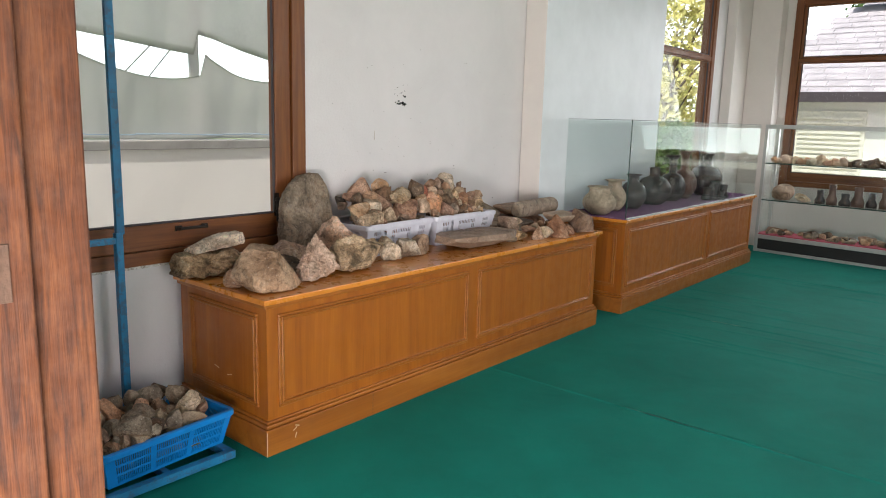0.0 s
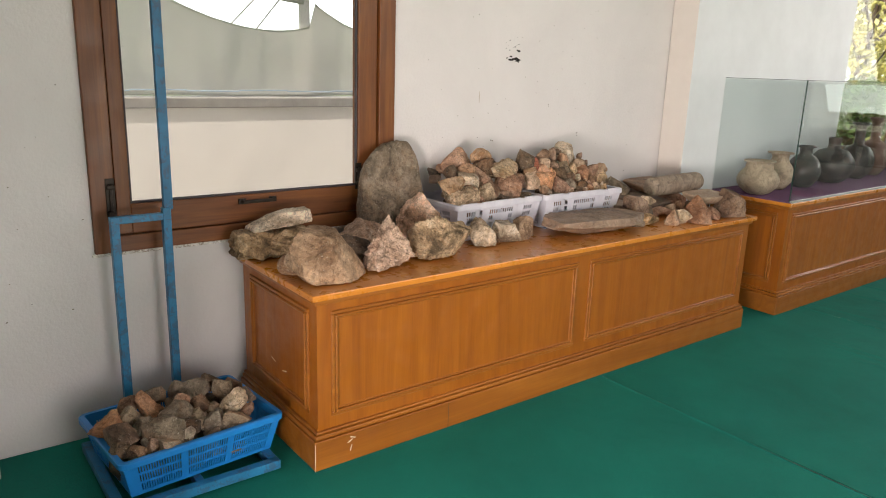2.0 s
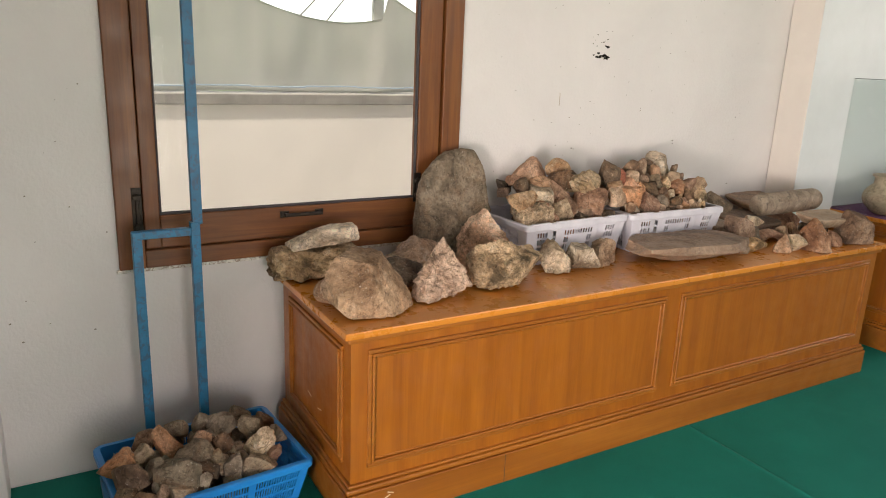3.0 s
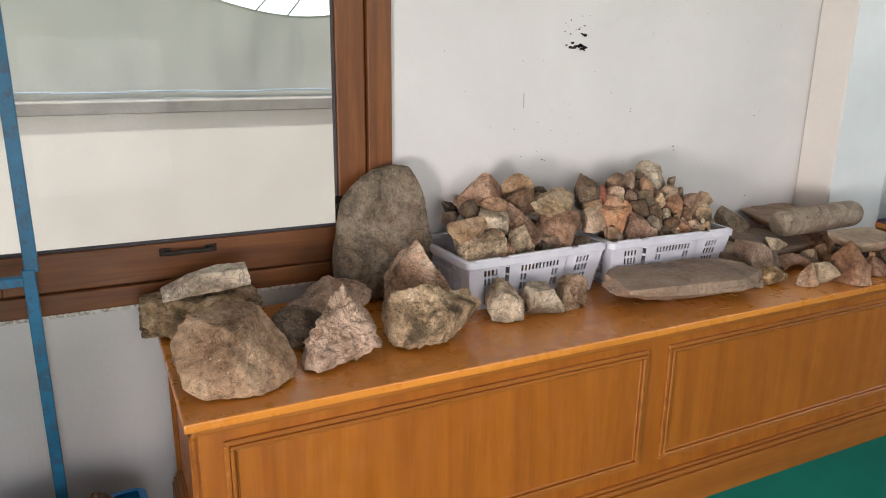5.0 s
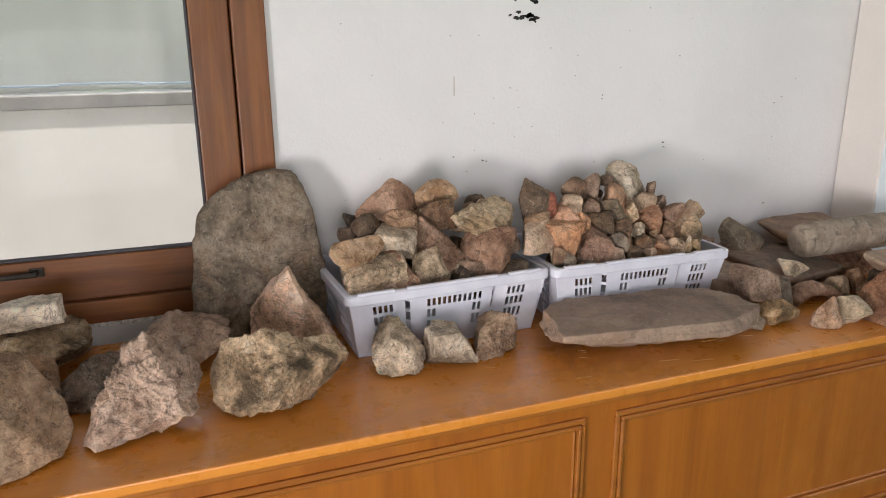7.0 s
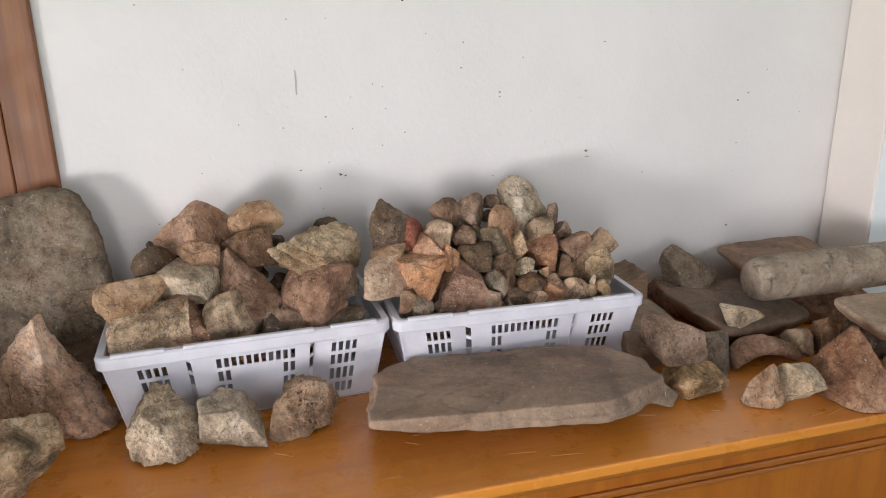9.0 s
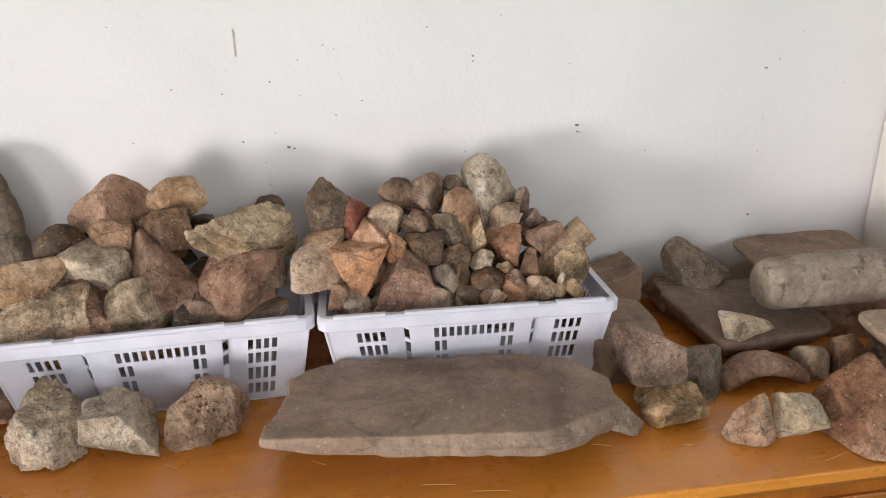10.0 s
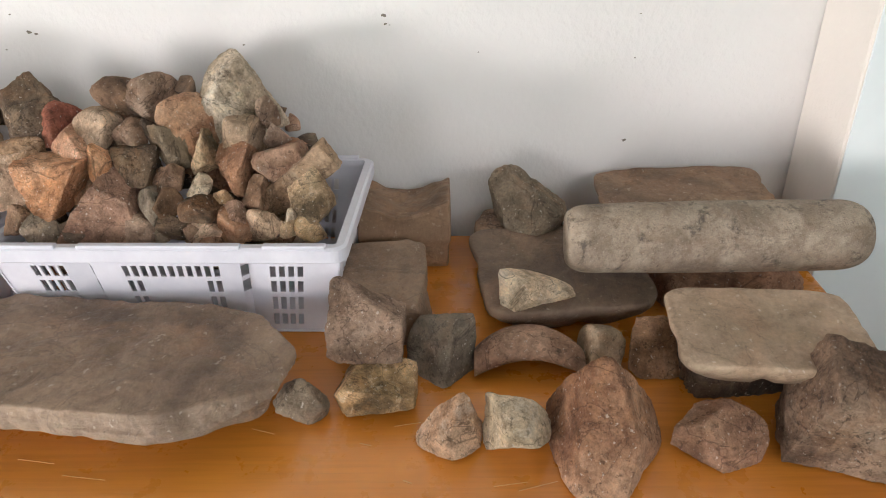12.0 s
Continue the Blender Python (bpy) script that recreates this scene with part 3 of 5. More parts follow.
def window(name, label, axis, at, hole, sashes, transom, deep, slim=False, first=0.098):
    """A wooden casement window in its opening: frame, sashes with their own stiles and rails, panes and irons.
    at: the inner wall face; deep: which way outside lies (-1 or 1)."""
    a0, a1, z0, z1 = hole
    w = tagged(new(name), label, "window", "", "structure")
    def beam(aa, za, zb, ab, near, far, bm=None, bev=0.004):
        n, f = at + near * -deep, at + far * deep
        lo, hi = (min(n, f), aa, za), (max(n, f), ab, zb)
        if axis == "x":
            lo, hi = (lo[1], lo[0], lo[2]), (hi[1], hi[0], hi[2])
        return slab(lo, hi, bev, bm)
    F = 0.085
    zwood = FRAME_Z
    ywood = FRAME_Y if axis == "y" else FRAME_X
    part("frame_post", beam(a0, z0, z1, a0 + F, 0.018, 0.11), zwood, w)
    part("frame_post", beam(a1 - F, z0, z1, a1, 0.018, 0.11), zwood, w)
    part("frame_sill", beam(a0 + F, z0, z0 + 0.062, a1 - F, 0.016, 0.11), ywood, w)
    part("frame_head", beam(a0 + F, z1 - 0.07, z1, a1 - F, 0.016, 0.11), ywood, w)
    part("frame_stop", beam(a0 + F, z0 + 0.062, z1 - 0.07, a0 + F + 0.024, -0.0545, 0.108, None, 0.002), zwood, w)
    part("frame_stop", beam(a1 - F - 0.024, z0 + 0.062, z1 - 0.07, a1 - F, -0.0545, 0.108, None, 0.002), zwood, w)
    inner0, inner1 = a0 + F + 0.003, a1 - F - 0.003
    zt = z1 - 0.073
    levels = [(z0 + 0.065, zt)]
    if transom:
        tt = 0.022 if slim else 0.03
        part("transom", beam(a0 + F, transom - tt, transom + tt, a1 - F, 0.012, 0.10), ywood, w)
        levels = [(z0 + 0.065, transom - tt - 0.003), (transom + tt + 0.003, zt)]
    span = (inner1 - inner0) / sashes
    for zb, za in levels:
        for s in range(sashes):
            b0, b1 = inner0 + s * span + 0.0015, inner0 + (s + 1) * span - 0.0015
            low = zb < z0 + 0.1
            S, SA, R = 0.098, first, (0.115 if low else 0.07)
            hi_rail = 0.07
            if slim:
                S, SA, R, hi_rail = 0.03, 0.03, (0.10 if low else 0.012), 0.012
            part("sash", beam(b0, zb, za, b0 + SA, 0.004, 0.05), zwood, w)
            part("sash_stile", beam(b1 - S, zb, za, b1, 0.004, 0.05), zwood, w)
            part("sash_rail", beam(b0 + SA, zb, zb + R, b1 - S, 0.003, 0.05), ywood, w)
            part("sash_rail", beam(b0 + SA, za - hi_rail, za, b1 - S, 0.003, 0.05), ywood, w)
            part("pane", beam(b0 + SA - 0.006, zb + R - 0.006, za - hi_rail + 0.006, b1 - S + 0.006, -0.020, 0.025, None, 0), GLASS, w).visible_shadow = False
            bead = beam(b0 + SA, zb + R, zb + R + 0.009, b1 - S, -0.003, 0.019, None, 0.003)
            beam(b0 + SA, zb + R + 0.009, za - hi_rail, b0 + SA + 0.008, -0.003, 0.019, bead, 0.003)
            beam(b1 - S - 0.008, zb + R + 0.009, za - hi_rail, b1 - S, -0.003, 0.019, bead, 0.003)
            part("glazing_bead", bead, DARK_TRIM, w)
    return w


FRAME_X = wood_mat("brown_window_wood_across", (0.12, 0.036, 0.009), (0.18, 0.058, 0.014), (0.24, 0.085, 0.018), 0, 0.45, 1.0, 0.06)
window_1 = window("window_1", "brown wooden casement window with one large dusty pane", "y", 0.0, W1, 1, 2.22, -1, False, 0.052)
window("window_2", "brown wooden window with a transom above the glass case", "y", 0.0, W2, 1, 2.16, -1, True)
window("window_3", "tall brown wooden window looking out on a tiled roof", "x", FAR_Y, WF, 1, 2.21, 1, True)


def pull_handle(y0, y1, x, z):
    bm = bmesh.new()
    slab((x, y0, z - 0.012), (x + 0.004, y0 + 0.034, z + 0.012), 0.0015, bm)
    slab((x, y1 - 0.034, z - 0.012), (x + 0.004, y1, z + 0.012), 0.0015, bm)
    slab((x + 0.004, y0 + 0.012, z - 0.006), (x + 0.024, y0 + 0.024, z + 0.006), 0.002, bm)
    slab((x + 0.004, y1 - 0.024, z - 0.006), (x + 0.024, y1 - 0.012, z + 0.006), 0.002, bm)
    slab((x + 0.018, y0 + 0.012, z - 0.007), (x + 0.030, y1 - 0.012, z + 0.007), 0.004, bm)
    return bm


part("pull_handle", pull_handle(0.035, 0.205, 0.0045, 0.888), IRON, window_1, "dark iron pull handle")


def bolt(y, z0, z1, x):
    bm = slab((x, y - 0.016, z0), (x + 0.004, y + 0.016, z1), 0.0015)
    slab((x + 0.004, y - 0.006, z0 - 0.03), (x + 0.016, y + 0.006, z1 - 0.02), 0.004, bm)
    slab((x + 0.004, y - 0.014, z0 + 0.02), (x + 0.02, y + 0.014, z0 + 0.036), 0.003, bm)
    slab((x + 0.004, y - 0.014, z1 - 0.04), (x + 0.02, y + 0.014, z1 - 0.024), 0.003, bm)
    return bm


part("shoot_bolt", bolt(-0.462, 0.86, 1.02, 0.0185), IRON, window_1, "dark iron sliding bolt")
part("casement_stay", bolt(0.612, 0.90, 1.02, 0.0045), IRON, window_1, "dark iron catch")
bm = slab((0.0005, -0.54, 0.722), (0.012, 0.81, 0.7345), 0.003)
part("putty_line", bm, plain("cracked_white_putty", (0.7, 0.68, 0.63), 0.9, 0, 0.2, 40, 0.8, 60, (0.2, 0.12, 0.07), 0.6), window_1)

# entrance: a weathered jamb with the leaf folded back on its hinges
jamb = tagged(new("door_1"), "weathered brown wooden door frame with a leaf folded open", "door", "", "structure")
part("jamb", slab((1.562, -1.30, -0.004), (1.63, DOOR_Y + 0.012, 2.13), 0.006), DOOR_WOOD, jamb)
part("jamb", slab((3.65, -1.30, -0.004), (3.718, DOOR_Y + 0.012, 2.13), 0.006), DOOR_WOOD, jamb)
part("door_head", slab((1.562, -1.30, 2.132), (3.718, DOOR_Y + 0.012, 2.198), 0.005), DOOR_WOOD, jamb)
part("door_stop", slab((1.631, -1.30, -0.004), (1.648, -1.175, 2.13), 0.006), DOOR_WOOD, jamb)
leaf = part("leaf", slab((1.60, -2.15, 0.01), (1.645, -1.315, 2.12), 0.005), wood_mat("orange_door_wood", (0.25, 0.10, 0.03), (0.35, 0.15, 0.05), (0.42, 0.2, 0.07), 2, 0.5), jamb)


def hinge(z):
    bm = slab((1.648, -1.295, z - 0.055), (1.651, -1.215, z + 0.055), 0.001)
    for dz in (-0.035, 0.0, 0.035):
        slab((1.650, -1.248, z + dz - 0.004), (1.6525, -1.24, z + dz + 0.004), 0.001, bm)
    for k in range(5):
        c = bmesh.new()
        bmesh.ops.create_cone(c, cap_ends=True, segments=14, radius1=0.009, radius2=0.009, depth=0.021)
        bmesh.ops.translate(c, verts=c.verts[:], vec=(1.657, -1.306, z - 0.044 + k * 0.022))
        me = bpy.data.meshes.new("t")
        c.to_mesh(me)
        c.free()
        bm.from_mesh(me)
        bpy.data.meshes.remove(me)
    return bm


RUST = plain("rusty_steel", (0.10, 0.055, 0.035), 0.6, 0.3, 0.3, 40, 0.4, 150)
for z in (0.35, 1.12, 1.9):
    part("hinge", hinge(z), RUST, jamb, "rusty butt hinge")

# ---- outside ----
structure("ground", slab((-260, -260, -0.5), (260, 260, -0.16)), GRASS, "flat green lawn around the building", "ground")
# paving added out to the house so the ground bounces white, not green
structure("terrace", slab((-1.70, -5.0, -0.158), (9.0, 14.9, -0.125)), CONCRETE, "pale paved terrace, run out north to bounce light on the house", "pavement")
structure("entrance_floor", slab((0.5, -4.0, -0.122), (4.6, DOOR_Y - 0.135, -0.008)), CONCRETE, "pale concrete entrance step", "floor")

def haze(name, lo, hi):
    """A plain hazy white sky far behind the garden."""
    m, nt, b = nodes_of("white_haze")
    b.inputs["Base Color"].default_value = (0.8, 0.85, 0.9, 1)
    b.inputs["Emission Color"].default_value = (0.93, 0.97, 1.0, 1)
    b.inputs["Emission Strength"].default_value = 1.15
    structure(name, slab(lo, hi), m, "plain hazy white sky beyond the garden", "backdrop")


haze("backdrop", (-80.5, -90, 0.5), (-80, 100, 60))
haze("backdrop", (-79, 100.5, 0.5), (100, 101, 60))

neighbour = thing("garden_wall", "cream rendered wall outside the dusty window", "wall", kind="structure")
part("wall_body", slab((-1.95, -2.4, -0.155), (-1.72, 4.6, 1.16)), CREAM_WALL, neighbour)
part("ledge", slab((-1.97, -2.4, 1.161), (-1.70, 4.6, 1.225), 0.006), LEDGE, neighbour)


def sheet(y0, y1, low, high, x, name, material, folds, seed):
    """A hanging canvas with folds; low and high give its lower and upper hem along y."""
    bm = bmesh.new()
    n, m = 150, 26
    rows = []
    for i in range(n + 1):
        y = y0 + (y1 - y0) * i / n
        col = []
        for j in range(m + 1):
            t = j / m
            z = low(y) + (high(y) - low(y)) * t
            xx = x + folds * (noise.noise(Vector((y * 2.6, z * 0.7, seed))) + 0.35 * noise.noise(Vector((y * 8, z * 2.0, seed + 3))))
            col.append(bm.verts.new((xx, y, z)))
        rows.append(col)
    for i in range(n):
        for j in range(m):
            bm.faces.new([rows[i][j], rows[i + 1][j], rows[i + 1][j + 1], rows[i][j + 1]])
    bmesh.ops.solidify(bm, geom=bm.faces[:], thickness=0.003)
    return bm


CANVAS = plain("pale_canvas", (0.60, 0.60, 0.565), 0.85, 0, 0.06, 3, 0.15, 25)


def canvas_top(y):
    """The sagging upper hem of the lower canvas; it dips twice, once either side of the post."""
    if y < 1.3:
        return 1.66 + 0.34 * (1.02 - y) ** 2 if y < 1.02 else 1.66 + 0.5 * (y - 1.02) ** 2
    return 1.68 + 0.62 * max(0.0, 1.85 - y) ** 2


# gap of bright sky under this edge stands in for sunlit canvas patches
def awning_edge(y):
    return max(canvas_top(y) + 0.05, 1.97 - 0.10 * y if y < 1.3 else 2.28 - 0.22 * y)


canvas = thing("canvas_screen", "pale canvas sheet hanging outside with a roped hem", "canvas")
part("lower_sheet", sheet(-2.3, 4.5, lambda y: 1.232 + 0.004 * math.sin(y * 5), canvas_top, -1.80, "lower_sheet", CANVAS, 0.05, 1.0), CANVAS, canvas, smooth=True)
part("upper_sheet", sheet(-2.3, 4.5, awning_edge, lambda y: 3.4, -1.86, "upper_sheet", CANVAS, 0.04, 9.0), CANVAS, canvas, smooth=True)
part("post", slab((-1.92, 1.27, 1.226), (-1.90, 1.35, 3.4), 0.004), CANVAS, canvas)
for y0, y1 in ((0.75, 1.1), (0.95, 1.25)):
    st = part("stay", slab((-0.004, -0.004, 0), (0.004, 0.004, 0.42), 0.001), LEDGE, canvas)
    st.matrix_basis = look((-1.93, y0, 1.65), (-1.93, y1, 2.0)) @ pose(0, 0, 0, 180, 0, 0)
bm = bmesh.new()
for k in range(40):
    y = -2.3 + k * 0.17
    slab((-1.765, y, 1.262 + 0.004 * math.sin(y * 9)), (-1.755, y + 0.171, 1.270 + 0.004 * math.sin(y * 9)), 0.002, bm)
part("hem_rope", bm, plain("blue_grey_rope", (0.35, 0.45, 0.55), 0.8), canvas)


def louvre_house():
    """A neighbouring house with a hipped tile roof over louvred windows."""
    h = thing("neighbour_house", "white house with a grey tiled roof and pale louvred windows", "house", (0, 0, -0.95))
    X0, X1, Y0 = -1.9, 12.0, 15.0
    part("wall", slab((X0, Y0, -0.16), (X1, Y0 + 6, 3.0)), CREAM_WALL, h)
    for k in range(7):
        x = X0 + 0.7 + k * 2.0
        fr = part("window", slab((x, Y0 - 0.06, 1.2), (x + 1.3, Y0 - 0.002, 2.75), 0.01), LOUVRE, h)
        bm = bmesh.new()
        for i in range(14):
            z = 1.28 + i * 0.1
            slab((x + 0.06, Y0 - 0.10, z), (x + 1.24, Y0 - 0.062, z + 0.055), 0.004, bm)
        part("louvres", bm, LOUVRE, fr)
    part("fascia", slab((X0 - 0.7, Y0 - 0.42, 2.92), (X1 + 0.7, Y0 - 0.34, 3.12)), DARK_TRIM, h)
    # roof slope as rows of lapped tiles
    for i in range(16):
        bm = bmesh.new()
        y, z = Y0 - 0.4 + i * 0.25, 3.06 + i * 0.145
        k = 0
        x = X0 - 0.7 + (0.2 if i % 2 else 0.0) + i * 0.1
        while x < X1 + 0.6 - i * 0.1:
            slab((x, y, z), (x + 0.39, y + 0.30, z + 0.02), 0, bm)
            x += 0.40
        for v in bm.verts:
            v.co.z += (v.co.y - y) * 0.58
        part("tile_row", bm, ROOF_TILE, h)
    bm = slab((X0 + 0.9, Y0 + 3.0, 5.35), (X1 - 0.9, Y0 + 3.4, 5.48))
    part("ridge", bm, DARK_TRIM, h)
    # a gable standing towards the room
    bm = bmesh.new()
    g = [(4.2, Y0 - 0.6, 4.35), (6.1, Y0 - 0.6, 5.55), (8.0, Y0 - 0.6, 4.35)]
    b = [(x, y + 3.6, z) for x, y, z in g]
    va, vb = [bm.verts.new(p) for p in g], [bm.verts.new(p) for p in b]
    bm.faces.new(va)
    for i in (0, 1):
        bm.faces.new([va[i], va[i + 1], vb[i + 1], vb[i]])
    part("gable", bm, ROOF_TILE, h)
    return h


louvre_house()


def leaf_cloud(centres, count, size, seed):
    """Many small separate leaves in loose clumps."""
    rng = np.random.RandomState(seed)
    verts, faces = [], []
    for cx, cyy, cz, r in centres:
        for _ in range(count):
            p = rng.normal(0, 1, 3)
            p = p / np.linalg.norm(p) * r * rng.uniform(0.35, 1.08) + (cx, cyy, cz)
            a, b = rng.normal(0, 1, 3), rng.normal(0, 1, 3)
            a = a / np.linalg.norm(a) * size * rng.uniform(0.6, 1.3)
            b = b - a * (a @ b) / (a @ a)
            b = b / np.linalg.norm(b) * size * 0.45
            n = len(verts)
            verts += [tuple(p - a), tuple(p + b), tuple(p + a), tuple(p - b)]
            faces.append((n, n + 1, n + 2, n + 3))
    return verts, faces


def tree(x, y, height, spread, seed, leaf, label, clumps=16, count=170, size=0.10, low=0.35):
    t = thing("tree", label, "tree", (x, y, -0.17))
    rng = random.Random(seed)
    bm = bmesh.new()
    def limb(a, b, r0, r1):
        a, b = Vector(a), Vector(b)
        way = (b - a).normalized()
        side = way.orthogonal().normalized()
        up = way.cross(side)
        rings = []
        for k in range(5):
            s = k / 4
            c = a.lerp(b, s) + side * math.sin(s * 3) * 0.04
            r = r0 + (r1 - r0) * s
            rings.append([bm.verts.new(c + (side * math.cos(i * math.pi / 4) + up * math.sin(i * math.pi / 4)) * r) for i in range(8)])
        for p, q in zip(rings, rings[1:]):
            for i in range(8):
                bm.faces.new([p[i], p[(i + 1) % 8], q[(i + 1) % 8], q[i]])
    limb((0, 0, 0), (0.1, 0, height * 0.75), 0.05 * height * 0.4, 0.03)
    centres = []
    for k in range(clumps):
        a = rng.uniform(0, 6.28)
        q = spread * rng.uniform(0.15, 1)
        z = height * rng.uniform(low, 1.0)
        c = (q * math.cos(a), q * math.sin(a), z)
        centres.append((*c, spread * rng.uniform(0.22, 0.42)))
        limb((0.05, 0, z * 0.6), c, 0.03, 0.008)
    part("trunk", bm, BARK, t, smooth=True)
    me = bpy.data.meshes.new("crown")
    me.from_pydata(*[leaf_cloud(centres, count, size, seed)[0], [], leaf_cloud(centres, count, size, seed)[1]])
    me.materials.append(leaf)
    crown = new("crown", me)
    crown.parent = t
    return t


tree(-3.35, 13.2, 4.6, 1.5, 1, LEAF_Y, "slender tree with loose yellow-green leaves", 17, 110, 0.09, 0.12)
tree(-2.55, 11.2, 1.75, 0.8, 2, LEAF_G, "low bushy green shrub", 14, 240, 0.07, 0.25)
tree(-6.3, 19.5, 5.5, 2.8, 5, LEAF_Y, "slender tree with loose yellow-green leaves", 18, 200, 0.12, 0.2)
tree(0.2, 25.0, 7.6, 3.0, 3, LEAF_G, "tall thin tree behind the tiled roof", 22, 120, 0.12, 0.5)
tree(-1.6, 27.0, 7.6, 2.4, 4, LEAF_G, "tall thin tree behind the tiled roof", 18, 120, 0.12, 0.5)
tree(-14.0, 24.0, 5.0, 4.0, 6, LEAF_G, "broad green tree in the distance", 20, 220, 0.16, 0.15)
tree(12.5, 3.5, 4.5, 2.4, 7, LEAF_G, "broad green garden tree", 18, 200, 0.12, 0.2)
tree(13.5, 6.8, 5.0, 2.6, 8, LEAF_G, "broad green garden tree", 18, 200, 0.12, 0.2)


# ---- plinths ----
def plinth(label, x0, x1, y0, y1, h, splits):
    """A panelled wooden plinth: carcass, skirting, top and moulded panels on the front and the near end."""
    p = thing("display_plinth", label, "plinth")
    e = 0.03
    fx = x1 - e
    part("carcass", slab((x0 + 0.01, y0 + e, 0.02), (fx, y1 - e, h - 0.03)), WOOD_V, p)
    sk = slab((x0, y0 + 0.004, 0.0), (x1 - 0.004, y1 - 0.004, 0.118), 0.004)
    part("skirting", sk, WOOD_Y, p)
    bm = slab((x0, y0 + 0.010, 0.1185), (x1 - 0.010, y1 - 0.010, 0.136), 0.006)
    slab((x0, y0 + 0.018, 0.1365), (x1 - 0.018, y1 - 0.018, 0.148), 0.005, bm)
    part("skirting_moulding", bm, WOOD_Y, p)
    bm = slab((x0, y0 + 0.016, h - 0.045), (x1 - 0.016, y1 - 0.016, h - 0.024), 0.006)
    part("cornice", bm, WOOD_Y, p)
    part("top", slab((x0 - 0.004, y0, h - 0.0235), (x1, y1, h), 0.004), WOOD_TOP_LIT, p)
    z0, z1 = 0.195, h - 0.075
    def panel(lo, hi, axis):
        """A raised moulding round a flat panel; lo and hi are the corners of its face."""
        bm = bmesh.new()
        for inset, out, wd in ((0.0, 0.009, 0.014), (0.014, 0.014, 0.010), (0.024, 0.006, 0.008)):
            a0, a1, b0, b1 = lo[0] + inset, hi[0] - inset, lo[1] + inset, hi[1] - inset
            for (p0, p1, q0, q1) in ((a0, a1, b0, b0 + wd), (a0, a1, b1 - wd, b1), (a0, a0 + wd, b0 + wd, b1 - wd), (a1 - wd, a1, b0 + wd, b1 - wd)):
                if axis == "front":
                    slab((fx - 0.002, p0, q0), (fx + out, p1, q1), 0.003, bm, 1)
                else:
                    slab((p0, y0 + e - out, q0), (p1, y0 + e + 0.002, q1), 0.003, bm, 1)
        return bm
    cuts = [y0 + 0.085] + splits + [y1 - 0.085]
    for a, b in zip(cuts, cuts[1:]):
        g0, g1 = (a if a == cuts[0] else a + 0.04), (b if b == cuts[-1] else b - 0.04)
        part("panel_moulding", panel((g0, z0), (g1, z1), "front"), WOOD_Y, p)
        part("panel", slab((fx + 0.0006, g0 + 0.030, z0 + 0.030), (fx + 0.003, g1 - 0.030, z1 - 0.030)), WOOD_V, p)
    part("panel_moulding", panel((x0 + 0.09, z0), (fx - 0.06, z1), "end"), WOOD_X, p)
    return p


H1, H2 = 0.68, 0.72
plinth("long orange-brown wooden plinth with moulded panels, covered with stones", 0.034, 0.735, 0.0, 2.85, H1, [1.415])
plinth("long orange-brown wooden plinth with moulded panels under a glass case", 0.034, 0.735, 3.225, 6.25, H2, [4.95])
WORN = plain("worn_varnish", (0.62, 0.36, 0.15), 0.6)
rng = random.Random(11)
for _ in range(18):
    x, y, ln = rng.uniform(0.5, 0.70), rng.uniform(1.2, 2.3), rng.uniform(0.012, 0.06)
    bm = slab((-0.0004, -ln / 2, 0), (0.0004, ln / 2, 0.0006))
    s = part("scratch", bm, WORN, bpy.data.objects["display_plinth"])
    s.matrix_basis = pose(x, y, H1 + 0.0002, 0, 0, rng.uniform(-40, 40))


first_plinth = bpy.data.objects["display_plinth"]
CHIP = plain("bare_chipped_wood", (0.66, 0.50, 0.36), 0.8)
for x, z, a in ((0.33, 0.30, 12), (0.43, 0.285, -14)):
    s = part("chip", slab((-0.018, -0.0006, -0.002), (0.018, 0.0006, 0.002)), CHIP, first_plinth, "pale chip in the varnish")
    s.matrix_basis = pose(x, 0.0288, z, 0, a, 0)
for dy, dz, a in ((0.0, 0.0, 30), (0.012, 0.012, -20), (0.004, -0.03, 75)):
    s = part("chip", slab((-0.0006, -0.012, -0.002), (0.0006, 0.012, 0.002)), CHIP, first_plinth, "pale chip in the varnish")
    s.matrix_basis = pose(0.7316, 0.15 + dy, 0.085 + dz, a, 0, 0)
part("skirting_joint", slab((0.7305, 0.618, 0.004), (0.7318, 0.6195, 0.116)), DARK_TRIM, first_plinth)
part("worn_edge", slab((0.7308, 0.0035, 0.0), (0.7322, 0.0055, 0.11)), CHIP, first_plinth)


# ---- glass case with pots ----
case = thing("glass_case", "frameless glass display case standing on a wooden plinth", "display case")
gx0, gx1, gy0, gy1, gz0, gz1 = 0.172, 0.714, 3.236, 6.22, H2 + 0.006, 1.450
part("lining", slab((gx0 - 0.01, gy0 - 0.01, H2 + 0.0005), (gx1 + 0.004, gy1 + 0.01, gz0 - 0.001), 0.001), PURPLE, case, "purple felt lining")
for nm, lo, hi in (("front_pane", (gx1 - 0.006, gy0, gz0), (gx1, gy1, gz1 - 0.007)), ("back_pane", (gx0, gy0, gz0), (gx0 + 0.006, gy1, gz1 - 0.007)),
                   ("end_pane", (gx0 + 0.007, gy0, gz0), (gx1 - 0.007, gy0 + 0.006, gz1 - 0.007)), ("end_pane", (gx0 + 0.007, gy1 - 0.006, gz0), (gx1 - 0.007, gy1, gz1 - 0.007)),
                   ("top_pane", (gx0, gy0, gz1 - 0.006), (gx1, gy1, gz1))):
    part(nm, slab(lo, hi), CASE_GLASS, case).visible_shadow = False
